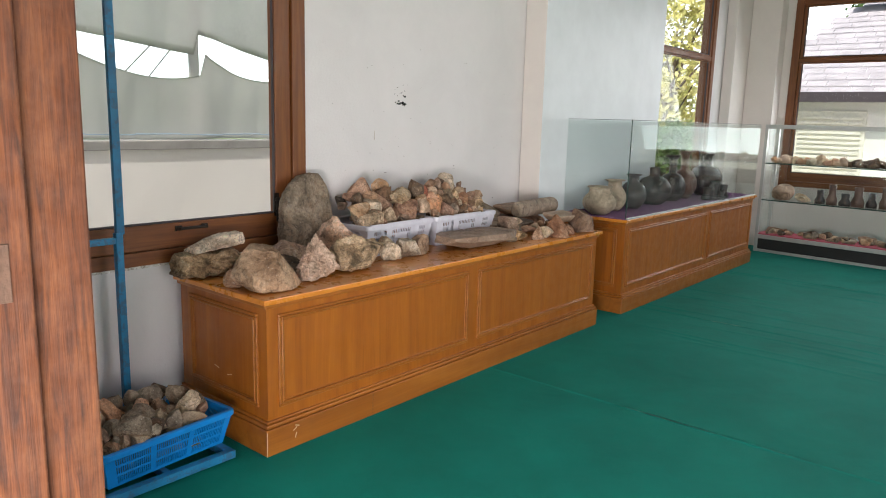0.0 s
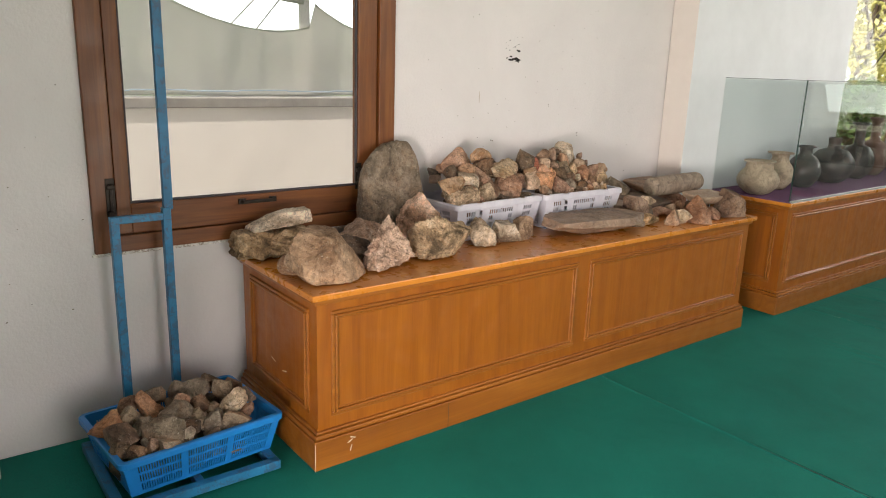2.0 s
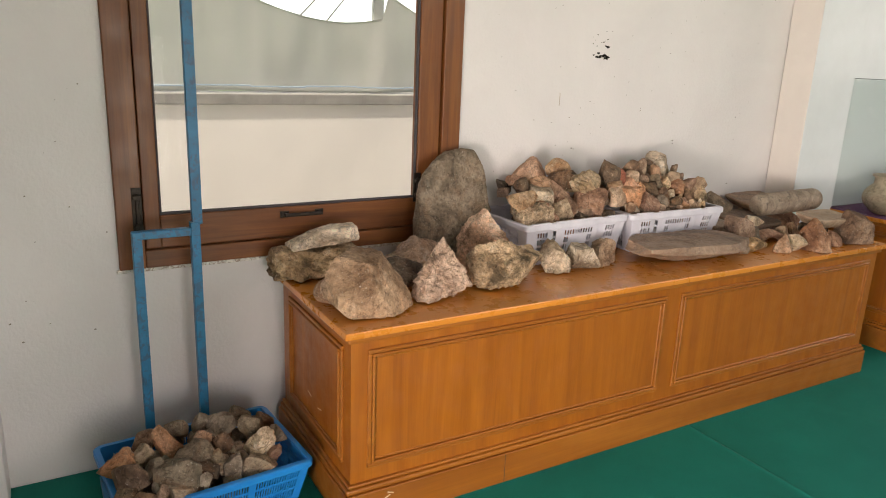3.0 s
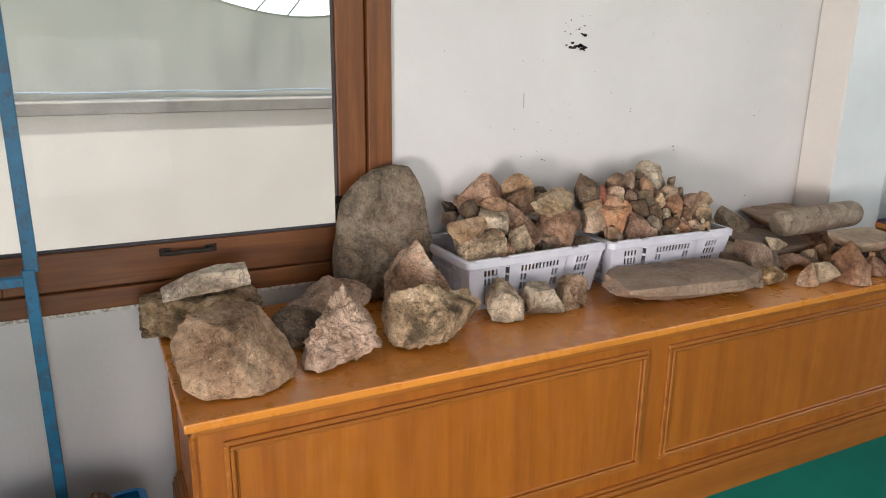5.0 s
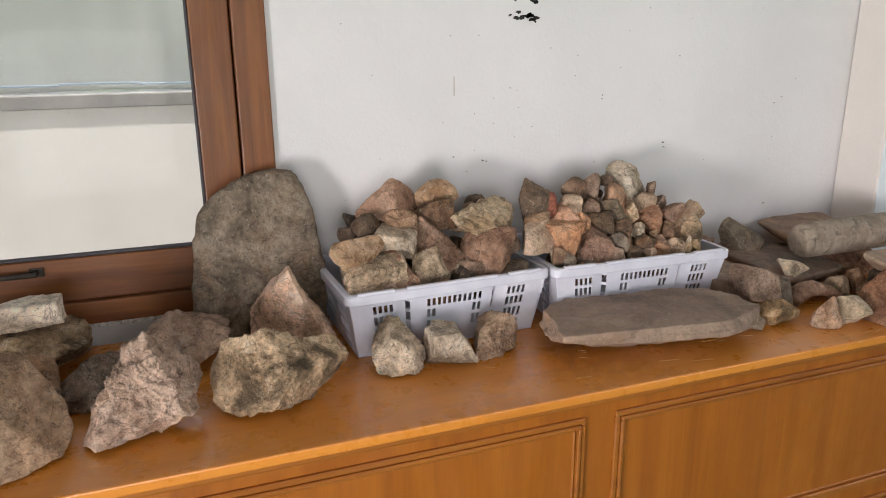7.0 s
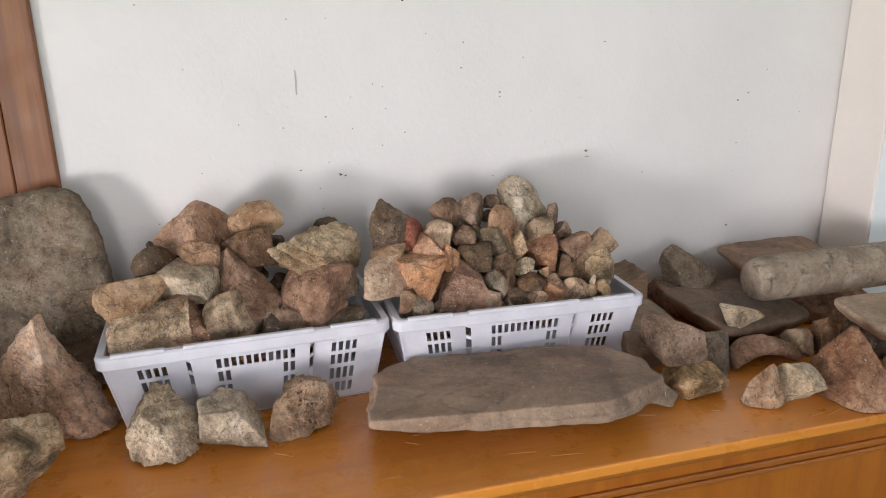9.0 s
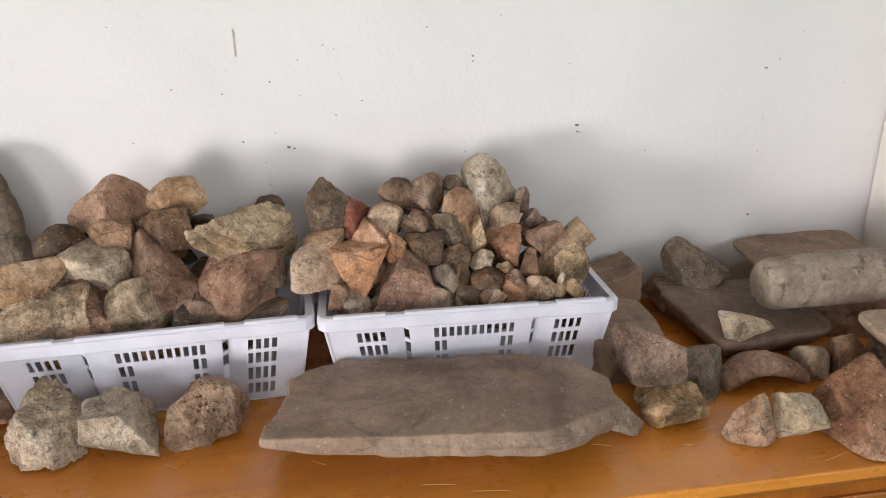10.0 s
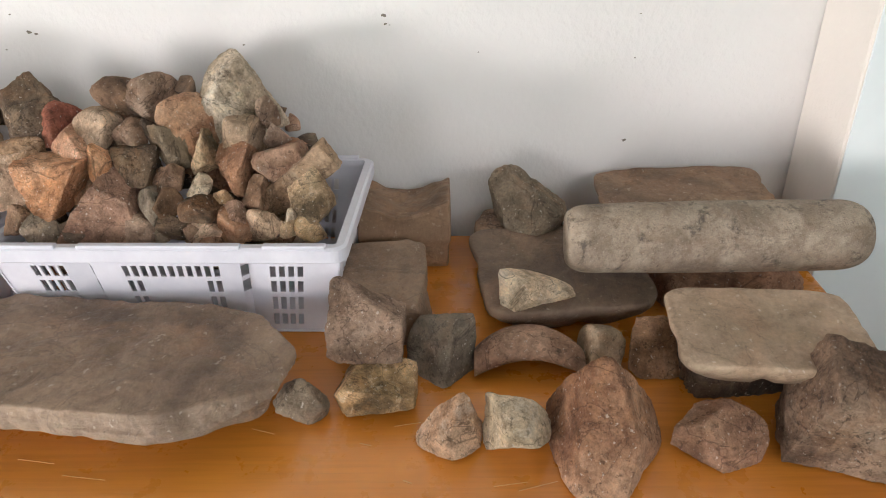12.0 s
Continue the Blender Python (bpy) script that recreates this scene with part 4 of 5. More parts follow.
GLASS_EDGE = plain("dark_glass_edge", (0.03, 0.07, 0.06), 0.2)
part("glass_edge", slab((gx1 - 0.005, gy0 - 0.002, gz0), (gx1 + 0.001, gy0 + 0.003, gz1)), GLASS_EDGE, case)
part("glass_edge", slab((gx0, gy0 - 0.002, gz1), (gx1, gy0 + 0.002, gz1 + 0.003)), GLASS_EDGE, case)
part("glass_edge", slab((gx1 - 0.003, gy0, gz1), (gx1 + 0.001, gy1, gz1 + 0.003)), GLASS_EDGE, case)
part("edge_trim", slab((gx1 + 0.001, gy0, H2 + 0.0005), (gx1 + 0.014, gy1, gz0 + 0.007), 0.001), ALU, case)


def pot(label, x, y, z, profile, material, name="clay_pot", category="pot", tilt=0.0):
    bm = lathe(profile, 44)
    for v in bm.verts:
        k = 1 + 0.03 * noise.noise(Vector((v.co.x * 6, v.co.y * 6, v.co.z * 6 + x * 9)))
        v.co.x *= k
        v.co.y *= k
    ob = part(name, bm, material, None, smooth=True)
    ob.matrix_basis = pose(x, y, z, tilt, 0, x * 700)
    return tagged(ob, label, category)


def jar_profile(r, h, neck, nh, lip, foot=0.45):
    """Radius r, height h, neck radius and height, lip radius."""
    b = h - nh
    out = [(r * foot, 0)]
    for i in range(1, 12):
        t = i / 12
        out.append((max(r * math.sin(math.pi * (0.12 + 0.76 * t)) ** 0.72, neck), b * t))
    out += [(neck, b), (neck * 0.96, b + nh * 0.4), (neck * 1.02, b + nh * 0.75), (lip, h - 0.008), (lip, h), (lip - 0.012, h), (neck * 0.8, b + nh * 0.6), (neck * 0.8, b)]
    return out


ZC = gz0
pot("round pale clay pot with a short collar", 0.42, 3.365, ZC, jar_profile(0.132, 0.215, 0.085, 0.035, 0.098), CLAY_PALE)
pot("round pale clay pot with a flared collar", 0.38, 3.69, ZC, jar_profile(0.098, 0.25, 0.055, 0.05, 0.082), CLAY_PALE)
pot("dark burnished clay jar", 0.41, 3.97, ZC, jar_profile(0.112, 0.285, 0.042, 0.06, 0.066), CLAY_DARK)
pot("squat dark burnished clay jug with a broken neck", 0.39, 4.42, ZC, jar_profile(0.155, 0.325, 0.042, 0.075, 0.045), CLAY_DARK)
pot("dark long-necked clay bottle", 0.38, 4.84, ZC, jar_profile(0.124, 0.425, 0.036, 0.165, 0.062), CLAY_DARK)
pot("brown long-necked clay bottle", 0.35, 5.19, ZC, jar_profile(0.124, 0.455, 0.038, 0.175, 0.064), CLAY_BROWN)
pot("large dark clay jar with a ribbed neck", 0.36, 5.72, ZC, jar_profile(0.17, 0.42, 0.055, 0.12, 0.075), CLAY_DARK)
for y, x, h in ((5.22, 0.58, 0.12), (5.32, 0.60, 0.15), (5.44, 0.58, 0.17), (5.56, 0.61, 0.13), (5.37, 0.65, 0.08)):
    pot("small dark clay cup beside the bottles", x, y, ZC, [(0.05, 0), (0.055, 0.02), (0.036, h * 0.5), (0.046, h), (0.038, h), (0.03, h * 0.5)], CLAY_DARK, "clay_cup", "cup")

# ---- shelf case on the far wall ----
shelf = thing("shelf_case", "aluminium-framed glass shelf case with three levels of finds", "display case", (0.52, 7.03, 0), -6.0)
SW, SD, SH = 2.4, 0.36, 1.46
for x in (0.0, SW - 0.035):
    for y in (0.0, SD - 0.035):
        part("post", slab((x, y, 0.0), (x + 0.035, y + 0.035, SH - 0.046), 0.002), ALU, shelf)
for z in (0.0, 0.155, SH - 0.045):
    t = 0.045 if z else 0.03
    part("rail", slab((0.036, -0.001, z), (SW - 0.036, 0.034, z + t), 0.002), ALU, shelf)
    part("rail", slab((0.036, SD - 0.034, z), (SW - 0.036, SD + 0.001, z + t), 0.002), ALU, shelf)
part("rail", slab((0.0, 0.0, SH - 0.045), (0.034, SD, SH), 0.002), ALU, shelf)
part("kick_board", slab((0.04, 0.012, 0.031), (SW - 0.04, 0.02, 0.154)), BLACK, shelf)
part("base_board", slab((0.002, 0.005, 0.201), (SW - 0.002, SD - 0.005, 0.212)), PINK_CLOTH, shelf, "pink felt on the base")
for z in (0.60, 1.02):
    part("shelf", slab((0.006, 0.012, z), (SW - 0.006, SD - 0.012, z + 0.008)), CASE_GLASS, shelf).visible_shadow = False
    part("shelf_edge", slab((0.006, 0.006, z - 0.002), (SW - 0.006, 0.0115, z + 0.010)), GLASS_EDGE, shelf)
for nm, lo, hi in (("front_pane", (0.037, 0.012, 0.202), (SW - 0.037, 0.016, SH - 0.047)), ("end_pane", (0.012, 0.037, 0.202), (0.016, SD - 0.037, SH - 0.047)), ("back_pane", (0.037, SD - 0.02, 0.202), (SW - 0.037, SD - 0.016, SH - 0.047))):
    part(nm, slab(lo, hi), CASE_GLASS, shelf).visible_shadow = False
SM = pose(0.52, 7.03, 0, 0, 0, -6.0)
rng = random.Random(8)
for i in range(34):
    p = SM @ Vector((0.10 + i * 0.045, rng.uniform(0.06, 0.2), 1.029))
    kind = rng.choice(("pale", "pink", "tan", "orange")) if i < 17 else "dark"
    w = rng.uniform(0.10, 0.17)
    rock("small shell and sherd find on the upper glass shelf" if i < 17 else "small dark sherd on the upper glass shelf", p.x, p.y, p.z, w, w * 0.7, w * rng.uniform(0.5, 0.85), kind, rng.uniform(0, 180), level=3, name="sherd", category="sherd", group="finds on the upper shelf", facets=7, rough=0.3)
for i, (x, w, h, kind) in enumerate(((0.20, 0.24, 0.19, "pink"), (0.42, 0.17, 0.095, "pale"))):
    p = SM @ Vector((x, 0.18, 0.609))
    rock("domed clay vessel fragment on the middle shelf", p.x, p.y, p.z, w * 1.25, w, h, kind, level=4, name="vessel_fragment", category="sherd", facets=3, rough=0.04, sharp=6)
for i in range(9):
    p = SM @ Vector((0.62 + i * 0.125, rng.uniform(0.12, 0.22), 0.609))
    r, h = rng.uniform(0.045, 0.07), rng.uniform(0.12, 0.23)
    pot("small clay vessel with a narrow neck on the glass shelf", p.x, p.y, p.z, [(r, 0), (r * 1.05, h * 0.25), (r * 0.62, h * 0.55), (r * 0.7, h), (r * 0.55, h), (r * 0.4, h * 0.6)], CLAY_BROWN if i % 2 else CLAY_DARK, "clay_vessel", "pot")
for i in range(70):
    p = SM @ Vector((rng.uniform(0.07, 1.9), rng.uniform(0.06, 0.3), 0.213))
    w = rng.uniform(0.08, 0.16)
    rock("small stone tool on the pink felt base", p.x, p.y, p.z, w, w * rng.uniform(0.5, 0.8), w * rng.uniform(0.3, 0.55), rng.choice(("brown", "grey", "dark", "tan")), rng.uniform(0, 180), level=3, name="stone_tool", category="stone tool", group="stone tools in the shelf case", facets=8)


# ---- blue trolley and basket ----
trolley = thing("trolley", "chipped blue steel sack trolley standing against the wall", "trolley")
part("upright", tube((0.150, -0.486, 0.045), (0.150, -0.486, 0.885), 0.030), BLUE_STEEL, trolley)
part("upright", tube((0.150, -0.303, 0.045), (0.150, -0.303, 0.905), 0.030), BLUE_STEEL, trolley)
part("cross_bar", tube((0.150, -0.469, 0.888), (0.150, -0.320, 0.888), 0.026), BLUE_STEEL, trolley)
part("pole", tube((0.150, -0.301, 0.923), (0.150, -0.289, 2.5), 0.022), BLUE_STEEL, trolley)
part("base_rail", tube((0.135, -0.640, 0.026), (0.135, -0.110, 0.026), 0.034), BLUE_STEEL, trolley)
part("base_rail", tube((0.630, -0.640, 0.026), (0.630, -0.110, 0.026), 0.034), BLUE_STEEL, trolley)
part("base_rail", tube((0.153, -0.640, 0.026), (0.612, -0.640, 0.026), 0.034), BLUE_STEEL, trolley)
part("base_rail", tube((0.153, -0.110, 0.026), (0.612, -0.110, 0.026), 0.034), BLUE_STEEL, trolley)
part("base_rail", tube((0.153, -0.375, 0.024), (0.612, -0.375, 0.024), 0.028), BLUE_STEEL, trolley)


def slotted_wall(cols, rows, hole, place, thick):
    """A sheet with cut-out slots: cols and rows are the cell borders (0 to 1), place maps (u, v) into space."""
    bm = bmesh.new()
    grid = [[bm.verts.new(place(u, v)) for v in rows] for u in cols]
    for i in range(len(cols) - 1):
        for j in range(len(rows) - 1):
            if not hole(i, j):
                bm.faces.new([grid[i][j], grid[i + 1][j], grid[i + 1][j + 1], grid[i][j + 1]])
    loose = [v for v in bm.verts if not v.link_faces]
    bmesh.ops.delete(bm, geom=loose, context="VERTS")
    bmesh.ops.recalc_face_normals(bm, faces=bm.faces[:])
    bmesh.ops.solidify(bm, geom=bm.faces[:], thickness=thick)
    return bm


def slot_cells(groups, total, width, gap):
    """Cell borders and slot flags for groups of (start, count) upright slots along a wall of that length."""
    borders, flags = [0.0], []
    for start, count in groups:
        borders.append(start / total)
        flags.append(False)
        for k in range(count):
            borders.append((start + k * (width + gap) + width) / total)
            flags.append(True)
            if k < count - 1:
                borders.append((start + (k + 1) * (width + gap)) / total)
                flags.append(False)
    borders.append(1.0)
    flags.append(False)
    return borders, flags


def rim_frame(lx, ly, r, wide, z0, z1, inner):
    """A rounded rectangular rim: outer half sizes lx, ly, corner radius r."""
    bm = bmesh.new()
    def loop(ax, ay, rad, z):
        vs = []
        for cx, cy, a0 in ((ax - rad, ay - rad, 0), (-ax + rad, ay - rad, 90), (-ax + rad, -ay + rad, 180), (ax - rad, -ay + rad, 270)):
            for k in range(7):
                a = radians(a0 + 15 * k)
                vs.append(bm.verts.new((cx + rad * math.cos(a), cy + rad * math.sin(a), z)))
        return vs
    loops = [loop(lx - 0.002, ly - 0.002, r, z0), loop(lx, ly, r, z0 + 0.002), loop(lx, ly, r, z1 - 0.004), loop(lx - 0.004, ly - 0.004, r, z1),
             loop(lx - wide, ly - wide, max(r - wide, 0.004), z1), loop(lx - wide, ly - wide, max(r - wide, 0.004), z1 - 0.012), loop(lx - 0.005, ly - 0.005, r, z1 - 0.012)]
    n = len(loops[0])
    for a, b in zip(loops, loops[1:] + loops[:1]):
        for i in range(n):
            bm.faces.new([a[i], a[(i + 1) % n], b[(i + 1) % n], b[i]])
    bmesh.ops.recalc_face_normals(bm, faces=bm.faces[:])
    return bm


BX, BY, BH = 0.225, 0.298, 0.15
basket = thing("basket", "bright blue slotted plastic basket heaped with rubble stones", "basket", (0.388, -0.360, 0.0435), 5.0)
part("rim", rim_frame(BX, BY, 0.03, 0.020, BH - 0.024, BH, 0), BLUE_PLASTIC, basket, smooth=False)
part("floor_plate", slab((-BX + 0.045, -BY + 0.045, 0.0), (BX - 0.045, BY - 0.045, 0.004), 0.002), BLUE_PLASTIC, basket)
for side in range(4):
    longside = side % 2 == 0
    half = (BY if longside else BX) - 0.012
    other = (BX if longside else BY) - 0.014
    s = 1 if side < 2 else -1
    L = 2 * half
    n = 17 if longside else 13
    groups = [(0.045, n), (0.045 + (L - 0.05) / 3, n), (0.045 + 2 * (L - 0.05) / 3, n)] if longside else [(0.04, n), (0.03 + (L - 0.03) / 3, n), (0.02 + 2 * (L - 0.03) / 3, n)]
    pitch = ((L - 0.05) / 3 - 0.022) / n
    cols, flags = slot_cells(groups, L, pitch * 0.5, pitch * 0.5)
    rows = [0, 0.10, 0.32, 0.38, 0.60, 0.66, 0.86, 1.0]
    def place(u, v, half=half, other=other, s=s, longside=longside):
        k = 0.030 * (1 - v)
        a, b = (u * 2 - 1) * (half - k), (other - k) * s
        return (b, a, v * (BH - 0.014)) if longside else (a, b, v * (BH - 0.014))
    part("side_wall", slotted_wall(cols, rows, lambda i, j: flags[i] and j in (1, 3, 5), place, 0.0025), BLUE_PLASTIC, basket)

RUBBLE = "rough grey-brown rubble stone in the blue basket"


def rubble(x, y, z, w, h, kind, label=RUBBLE, **k):
    k.setdefault("level", 5)
    kind = {"tan": "brown", "pink": "red", "brown": "grey"}.get(kind, kind)
    rock(label, x, y, z, w * 1.15, w, h * 1.12, kind, rest=False, group="stones in the blue basket", **k)


rubble(0.400, -0.610, 0.225, 0.116, 0.09, "orange", "rough orange-brown stone in the blue basket", rough=0.2)
rubble(0.342, -0.460, 0.240, 0.089, 0.10, "pink", cuts=((0.6, 0.2, 0.5, 0.55),))
rubble(0.518, -0.460, 0.215, 0.125, 0.09, "brown", "large flat brown stone in the blue basket", cuts=((0.8, 0, 0.6, 0.5),))
rubble(0.480, -0.580, 0.215, 0.103, 0.075, "tan")
rubble(0.449, -0.187, 0.225, 0.091, 0.10, "pale", "knobbly pale limestone in the blue basket", rough=0.3)
rubble(0.409, -0.295, 0.235, 0.068, 0.064, "tan")
rubble(0.431, -0.395, 0.230, 0.119, 0.066, "grey")
rubble(0.371, -0.360, 0.250, 0.058, 0.044, "orange", "small orange stone in the blue basket")
rubble(0.308, -0.275, 0.250, 0.100, 0.060, "brown")
rubble(0.359, -0.189, 0.240, 0.083, 0.085, "brown")
rubble(0.520, -0.294, 0.205, 0.054, 0.075, "brown")
rubble(0.530, -0.215, 0.195, 0.100, 0.060, "grey")
rubble(0.480, -0.331, 0.225, 0.049, 0.047, "grey")
rubble(0.520, -0.365, 0.210, 0.070, 0.044, "dark")
rubble(0.500, -0.155, 0.205, 0.045, 0.052, "pink")
rubble(0.530, -0.610, 0.195, 0.062, 0.059, "dark")
rubble(0.570, -0.560, 0.190, 0.060, 0.049, "tan")
rubble(0.565, -0.514, 0.195, 0.041, 0.043, "tan")
rubble(0.575, -0.455, 0.190, 0.070, 0.047, "brown")
rubble(0.374, -0.546, 0.235, 0.075, 0.062, "grey")
rubble(0.458, -0.510, 0.225, 0.070, 0.053, "brown")
rubble(0.555, -0.392, 0.195, 0.050, 0.050, "grey")
rubble(0.260, -0.330, 0.240, 0.07, 0.06, "grey")
rubble(0.270, -0.420, 0.240, 0.07, 0.06, "brown")
rubble(0.290, -0.520, 0.230, 0.08, 0.06, "tan")
rubble(0.250, -0.200, 0.225, 0.07, 0.06, "brown")
rubble(0.290, -0.130, 0.215, 0.06, 0.06, "tan")
rubble(0.400, -0.115, 0.215, 0.06, 0.06, "brown")
rng = random.Random(21)
for i in range(70):
    u, v = rng.uniform(-0.165, 0.165), rng.uniform(-0.225, 0.225)
    c, s = math.cos(radians(7)), math.sin(radians(7))
    x, y = 0.392 + u * c - v * s, -0.368 + u * s + v * c
    w = rng.uniform(0.03, 0.062)
    dome = 0.05 * (1 - (u / 0.2) ** 2) * (1 - (v / 0.27) ** 2)
    rubble(x, y, 0.155 + dome + rng.uniform(-0.012, 0.016), w, w * rng.uniform(0.6, 0.9), rng.choice(("grey", "brown", "tan", "dark", "brown", "grey")), level=3, yaw=rng.uniform(0, 360))
# hidden filler in dark stone, its colour standing in for shade in the gaps
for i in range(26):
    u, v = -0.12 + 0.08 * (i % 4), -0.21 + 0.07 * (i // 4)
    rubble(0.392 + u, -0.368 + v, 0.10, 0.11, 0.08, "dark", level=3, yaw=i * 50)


# ---- white crates ----
def crate(label, x0, x1, y0, y1, z0, h, yaw):
    """A milky plastic crate: tapered slotted walls between plain corner posts, folded rim with steps."""
    lx, ly = (x1 - x0) / 2, (y1 - y0) / 2
    c = thing("plastic_crate", label, "crate", ((x0 + x1) / 2, (y0 + y1) / 2, z0), yaw, "crates on the plinth")
    part("rim", rim_frame(lx, ly, 0.022, 0.016, h - 0.026, h, 0), CRATE, c)
    part("floor_plate", slab((-lx + 0.035, -ly + 0.035, 0.0), (lx - 0.035, ly - 0.035, 0.004), 0.002), CRATE, c)
    for side in range(4):
        longside = side % 2 == 0
        half = (ly if longside else lx) - 0.008
        other = (lx if longside else ly) - 0.010
        s = 1 if side < 2 else -1
        L = 2 * half
        if longside:
            groups = [(0.058, 4), (0.148, 1), (0.205, 11), (L - 0.158, 1), (L - 0.112, 4)]
        else:
            groups = [(0.055, 4), (0.5 * L - 0.062, 8), (L - 0.115, 4)]
        cols, flags = slot_cells(groups, L, 0.0095, 0.0052)
        rows = [0, 0.10, 0.24, 0.30, 0.46, 0.52, 0.66, 0.71, 0.84, 1.0]
        def hole(i, j, cols=cols, flags=flags, groups=groups, L=L, longside=longside):
            if not flags[i] or j not in (1, 3, 5, 7):
                return False
            mid = (cols[i] + cols[i + 1]) / 2 * L
            for st, n in groups:
                if st - 0.001 < mid < st + n * 0.0147:
                    if n >= 8:
                        k = int((mid - st) / 0.0147)
                        return j == 7 or (j == 5 and (k < 2 or k > n - 3)) or (j == 3 and (k < 2 or k > n - 3))
                    if n == 1:
                        return j in (5, 7)
                    return True
            return False
        def place(u, v, half=half, other=other, s=s, longside=longside):
            k = 0.028 * (1 - v)
            a, b = (u * 2 - 1) * (half - k), (other - k) * s
            q = (abs(u - 0.5) * 2)
            if longside and 0.44 < q < 0.56:
                b -= 0.010 * s
            return (b, a, v * (h - 0.012)) if longside else (a, b, v * (h - 0.012))
        part("side_wall", slotted_wall(cols, rows, hole, place, 0.0028), CRATE, c)
    for s in (-1, 1):
        for a, b in ((-ly + 0.03, -ly * 0.56), (-ly * 0.44, ly * 0.44), (ly * 0.56, ly - 0.03)):
            xo = lx * s
            part("rim_step", slab((min(xo, xo - 0.012 * s), a, h - 0.002), (max(xo, xo - 0.012 * s), b, h + 0.005), 0.002), CRATE, c)
    return c


CRH = 0.176
crate("milky white plastic crate heaped with large stones", 0.022, 0.388, 0.884, 1.450, H1 + 0.001, CRH, 2.6)
crate("milky white plastic crate heaped with small stones", 0.030, 0.398, 1.466, 2.036, H1 + 0.001, CRH, -1.6)

CA = "stones in the first crate"
CB = "stones in the second crate"


def heap(label, x, y, z, w, h, kind, group, **k):
    k.setdefault("level", 6 if w > 0.09 else 5)
    d = k.pop("d", w * 0.5 + h * 0.5)
    w, h, d = w * 1.12, h * 1.12, d * 1.12
    if z - h / 2 < H1 + CRH:
        x = min(x, 0.352 - d / 2)
        y = max(y, (0.905 if group == CA else 1.482) + w / 2)
        y = min(y, (1.425 if group == CA else 2.005) - w / 2)
    rock(label, x, y, z, w, d, h, kind, rest=False, group=group, **k)


heap("large red-brown broken stone on the heap", 0.151, 1.079, 1.034, 0.160, 0.101, "red", CA, level=6, facets=6, cuts=((0.75, -0.6, 0.2, 0.42), (0.6, 0.6, 0.3, 0.5)))
heap("tan stone on top of the heap", 0.152, 1.206, 1.043, 0.107, 0.067, "tan", CA, facets=9)
heap("brown angular stone in the white crate", 0.195, 1.188, 0.996, 0.107, 0.080, "brown", CA, facets=7)
heap("pale banded long stone on the heap", 0.206, 1.325, 0.979, 0.193, 0.100, "pale", CA, level=7, rough=0.2, lean=-8, layers=0.9, facets=8)
heap("dark grey rounded stone in the white crate", 0.218, 1.001, 0.973, 0.084, 0.080, "dark", CA, facets=6, sharp=14)
heap("dark orange-brown stone in the white crate", 0.209, 1.085, 0.990, 0.081, 0.054, "brown", CA)
heap("white-veined stone in the white crate", 0.252, 1.060, 0.940, 0.116, 0.076, "pale", CA, facets=9, rough=0.14)
heap("large dull red angular stone in the white crate", 0.248, 1.179, 0.929, 0.161, 0.125, "red", CA, level=6, facets=4, cuts=((0.7, 0.3, 0.5, 0.42), (0.5, -0.7, 0.3, 0.5), (0.1, 0.6, 0.75, 0.45)))
heap("round purple-red stone in the white crate", 0.283, 1.323, 0.897, 0.148, 0.118, "red", CA, level=6, facets=5, sharp=9, rough=0.14)
heap("tan angular stone in the white crate", 0.261, 0.954, 0.932, 0.129, 0.072, "tan", CA, facets=8)
heap("rough yellowish stone in the white crate", 0.312, 0.939, 0.869, 0.144, 0.112, "mixed", CA, level=7, rough=0.2, facets=8, box=0.66)
heap("flat-faced red-brown stone in the white crate", 0.308, 1.047, 0.874, 0.132, 0.111, "red", CA, level=6, facets=5, cuts=((0.9, 0, 0.3, 0.38), (0.1, 0.7, 0.7, 0.5), (0, -0.8, -0.6, 0.5)))
heap("rough yellowish upright stone in the white crate", 0.307, 1.151, 0.872, 0.119, 0.118, "mixed", CA, level=7, rough=0.16, facets=8)
heap("grey flat stone in the white crate", 0.347, 1.260, 0.852, 0.116, 0.052, "grey", CA, facets=8)
heap("dark flat stone in the white crate", 0.355, 1.365, 0.850, 0.086, 0.033, "dark", CA)
heap("dark stone in the white crate", 0.283, 1.384, 0.919, 0.046, 0.055, "dark", CA)
heap("dark pitted stone at the back of the heap", 0.182, 1.500, 1.005, 0.092, 0.106, "dark", CB, rough=0.2, level=6)
heap("small brick-red stone in the crate", 0.204, 1.539, 0.990, 0.068, 0.068, "brick", CB, facets=6, sharp=12, rough=0.14)
heap("brown rounded stone at the back of the heap", 0.169, 1.637, 1.027, 0.077, 0.061, "brown", CB, facets=5, sharp=10)
heap("rounded brown stone on the heap", 0.169, 1.688, 1.022, 0.086, 0.079, "brown", CB, facets=4, sharp=7, craggy=0.05)
heap("dark stone at the top of the heap", 0.167, 1.748, 1.039, 0.039, 0.028, "dark", CB)
heap("tall pale porous tuff standing on the heap", 0.148, 1.835, 1.015, 0.108, 0.131, "pale", CB, level=7, rough=0.16, lean=16, facets=5, sharp=16, holes=1.6, cuts=((0, 0.8, 0.55, 0.55), (0, -0.9, 0.1, 0.6)))
heap("brown stone behind the tuff", 0.199, 1.889, 1.006, 0.033, 0.052, "brown", CB)
heap("smooth orange oval stone", 0.202, 1.760, 0.987, 0.086, 0.096, "orange", CB, facets=3, sharp=6, craggy=0.03, lean=25, rough=0.05)
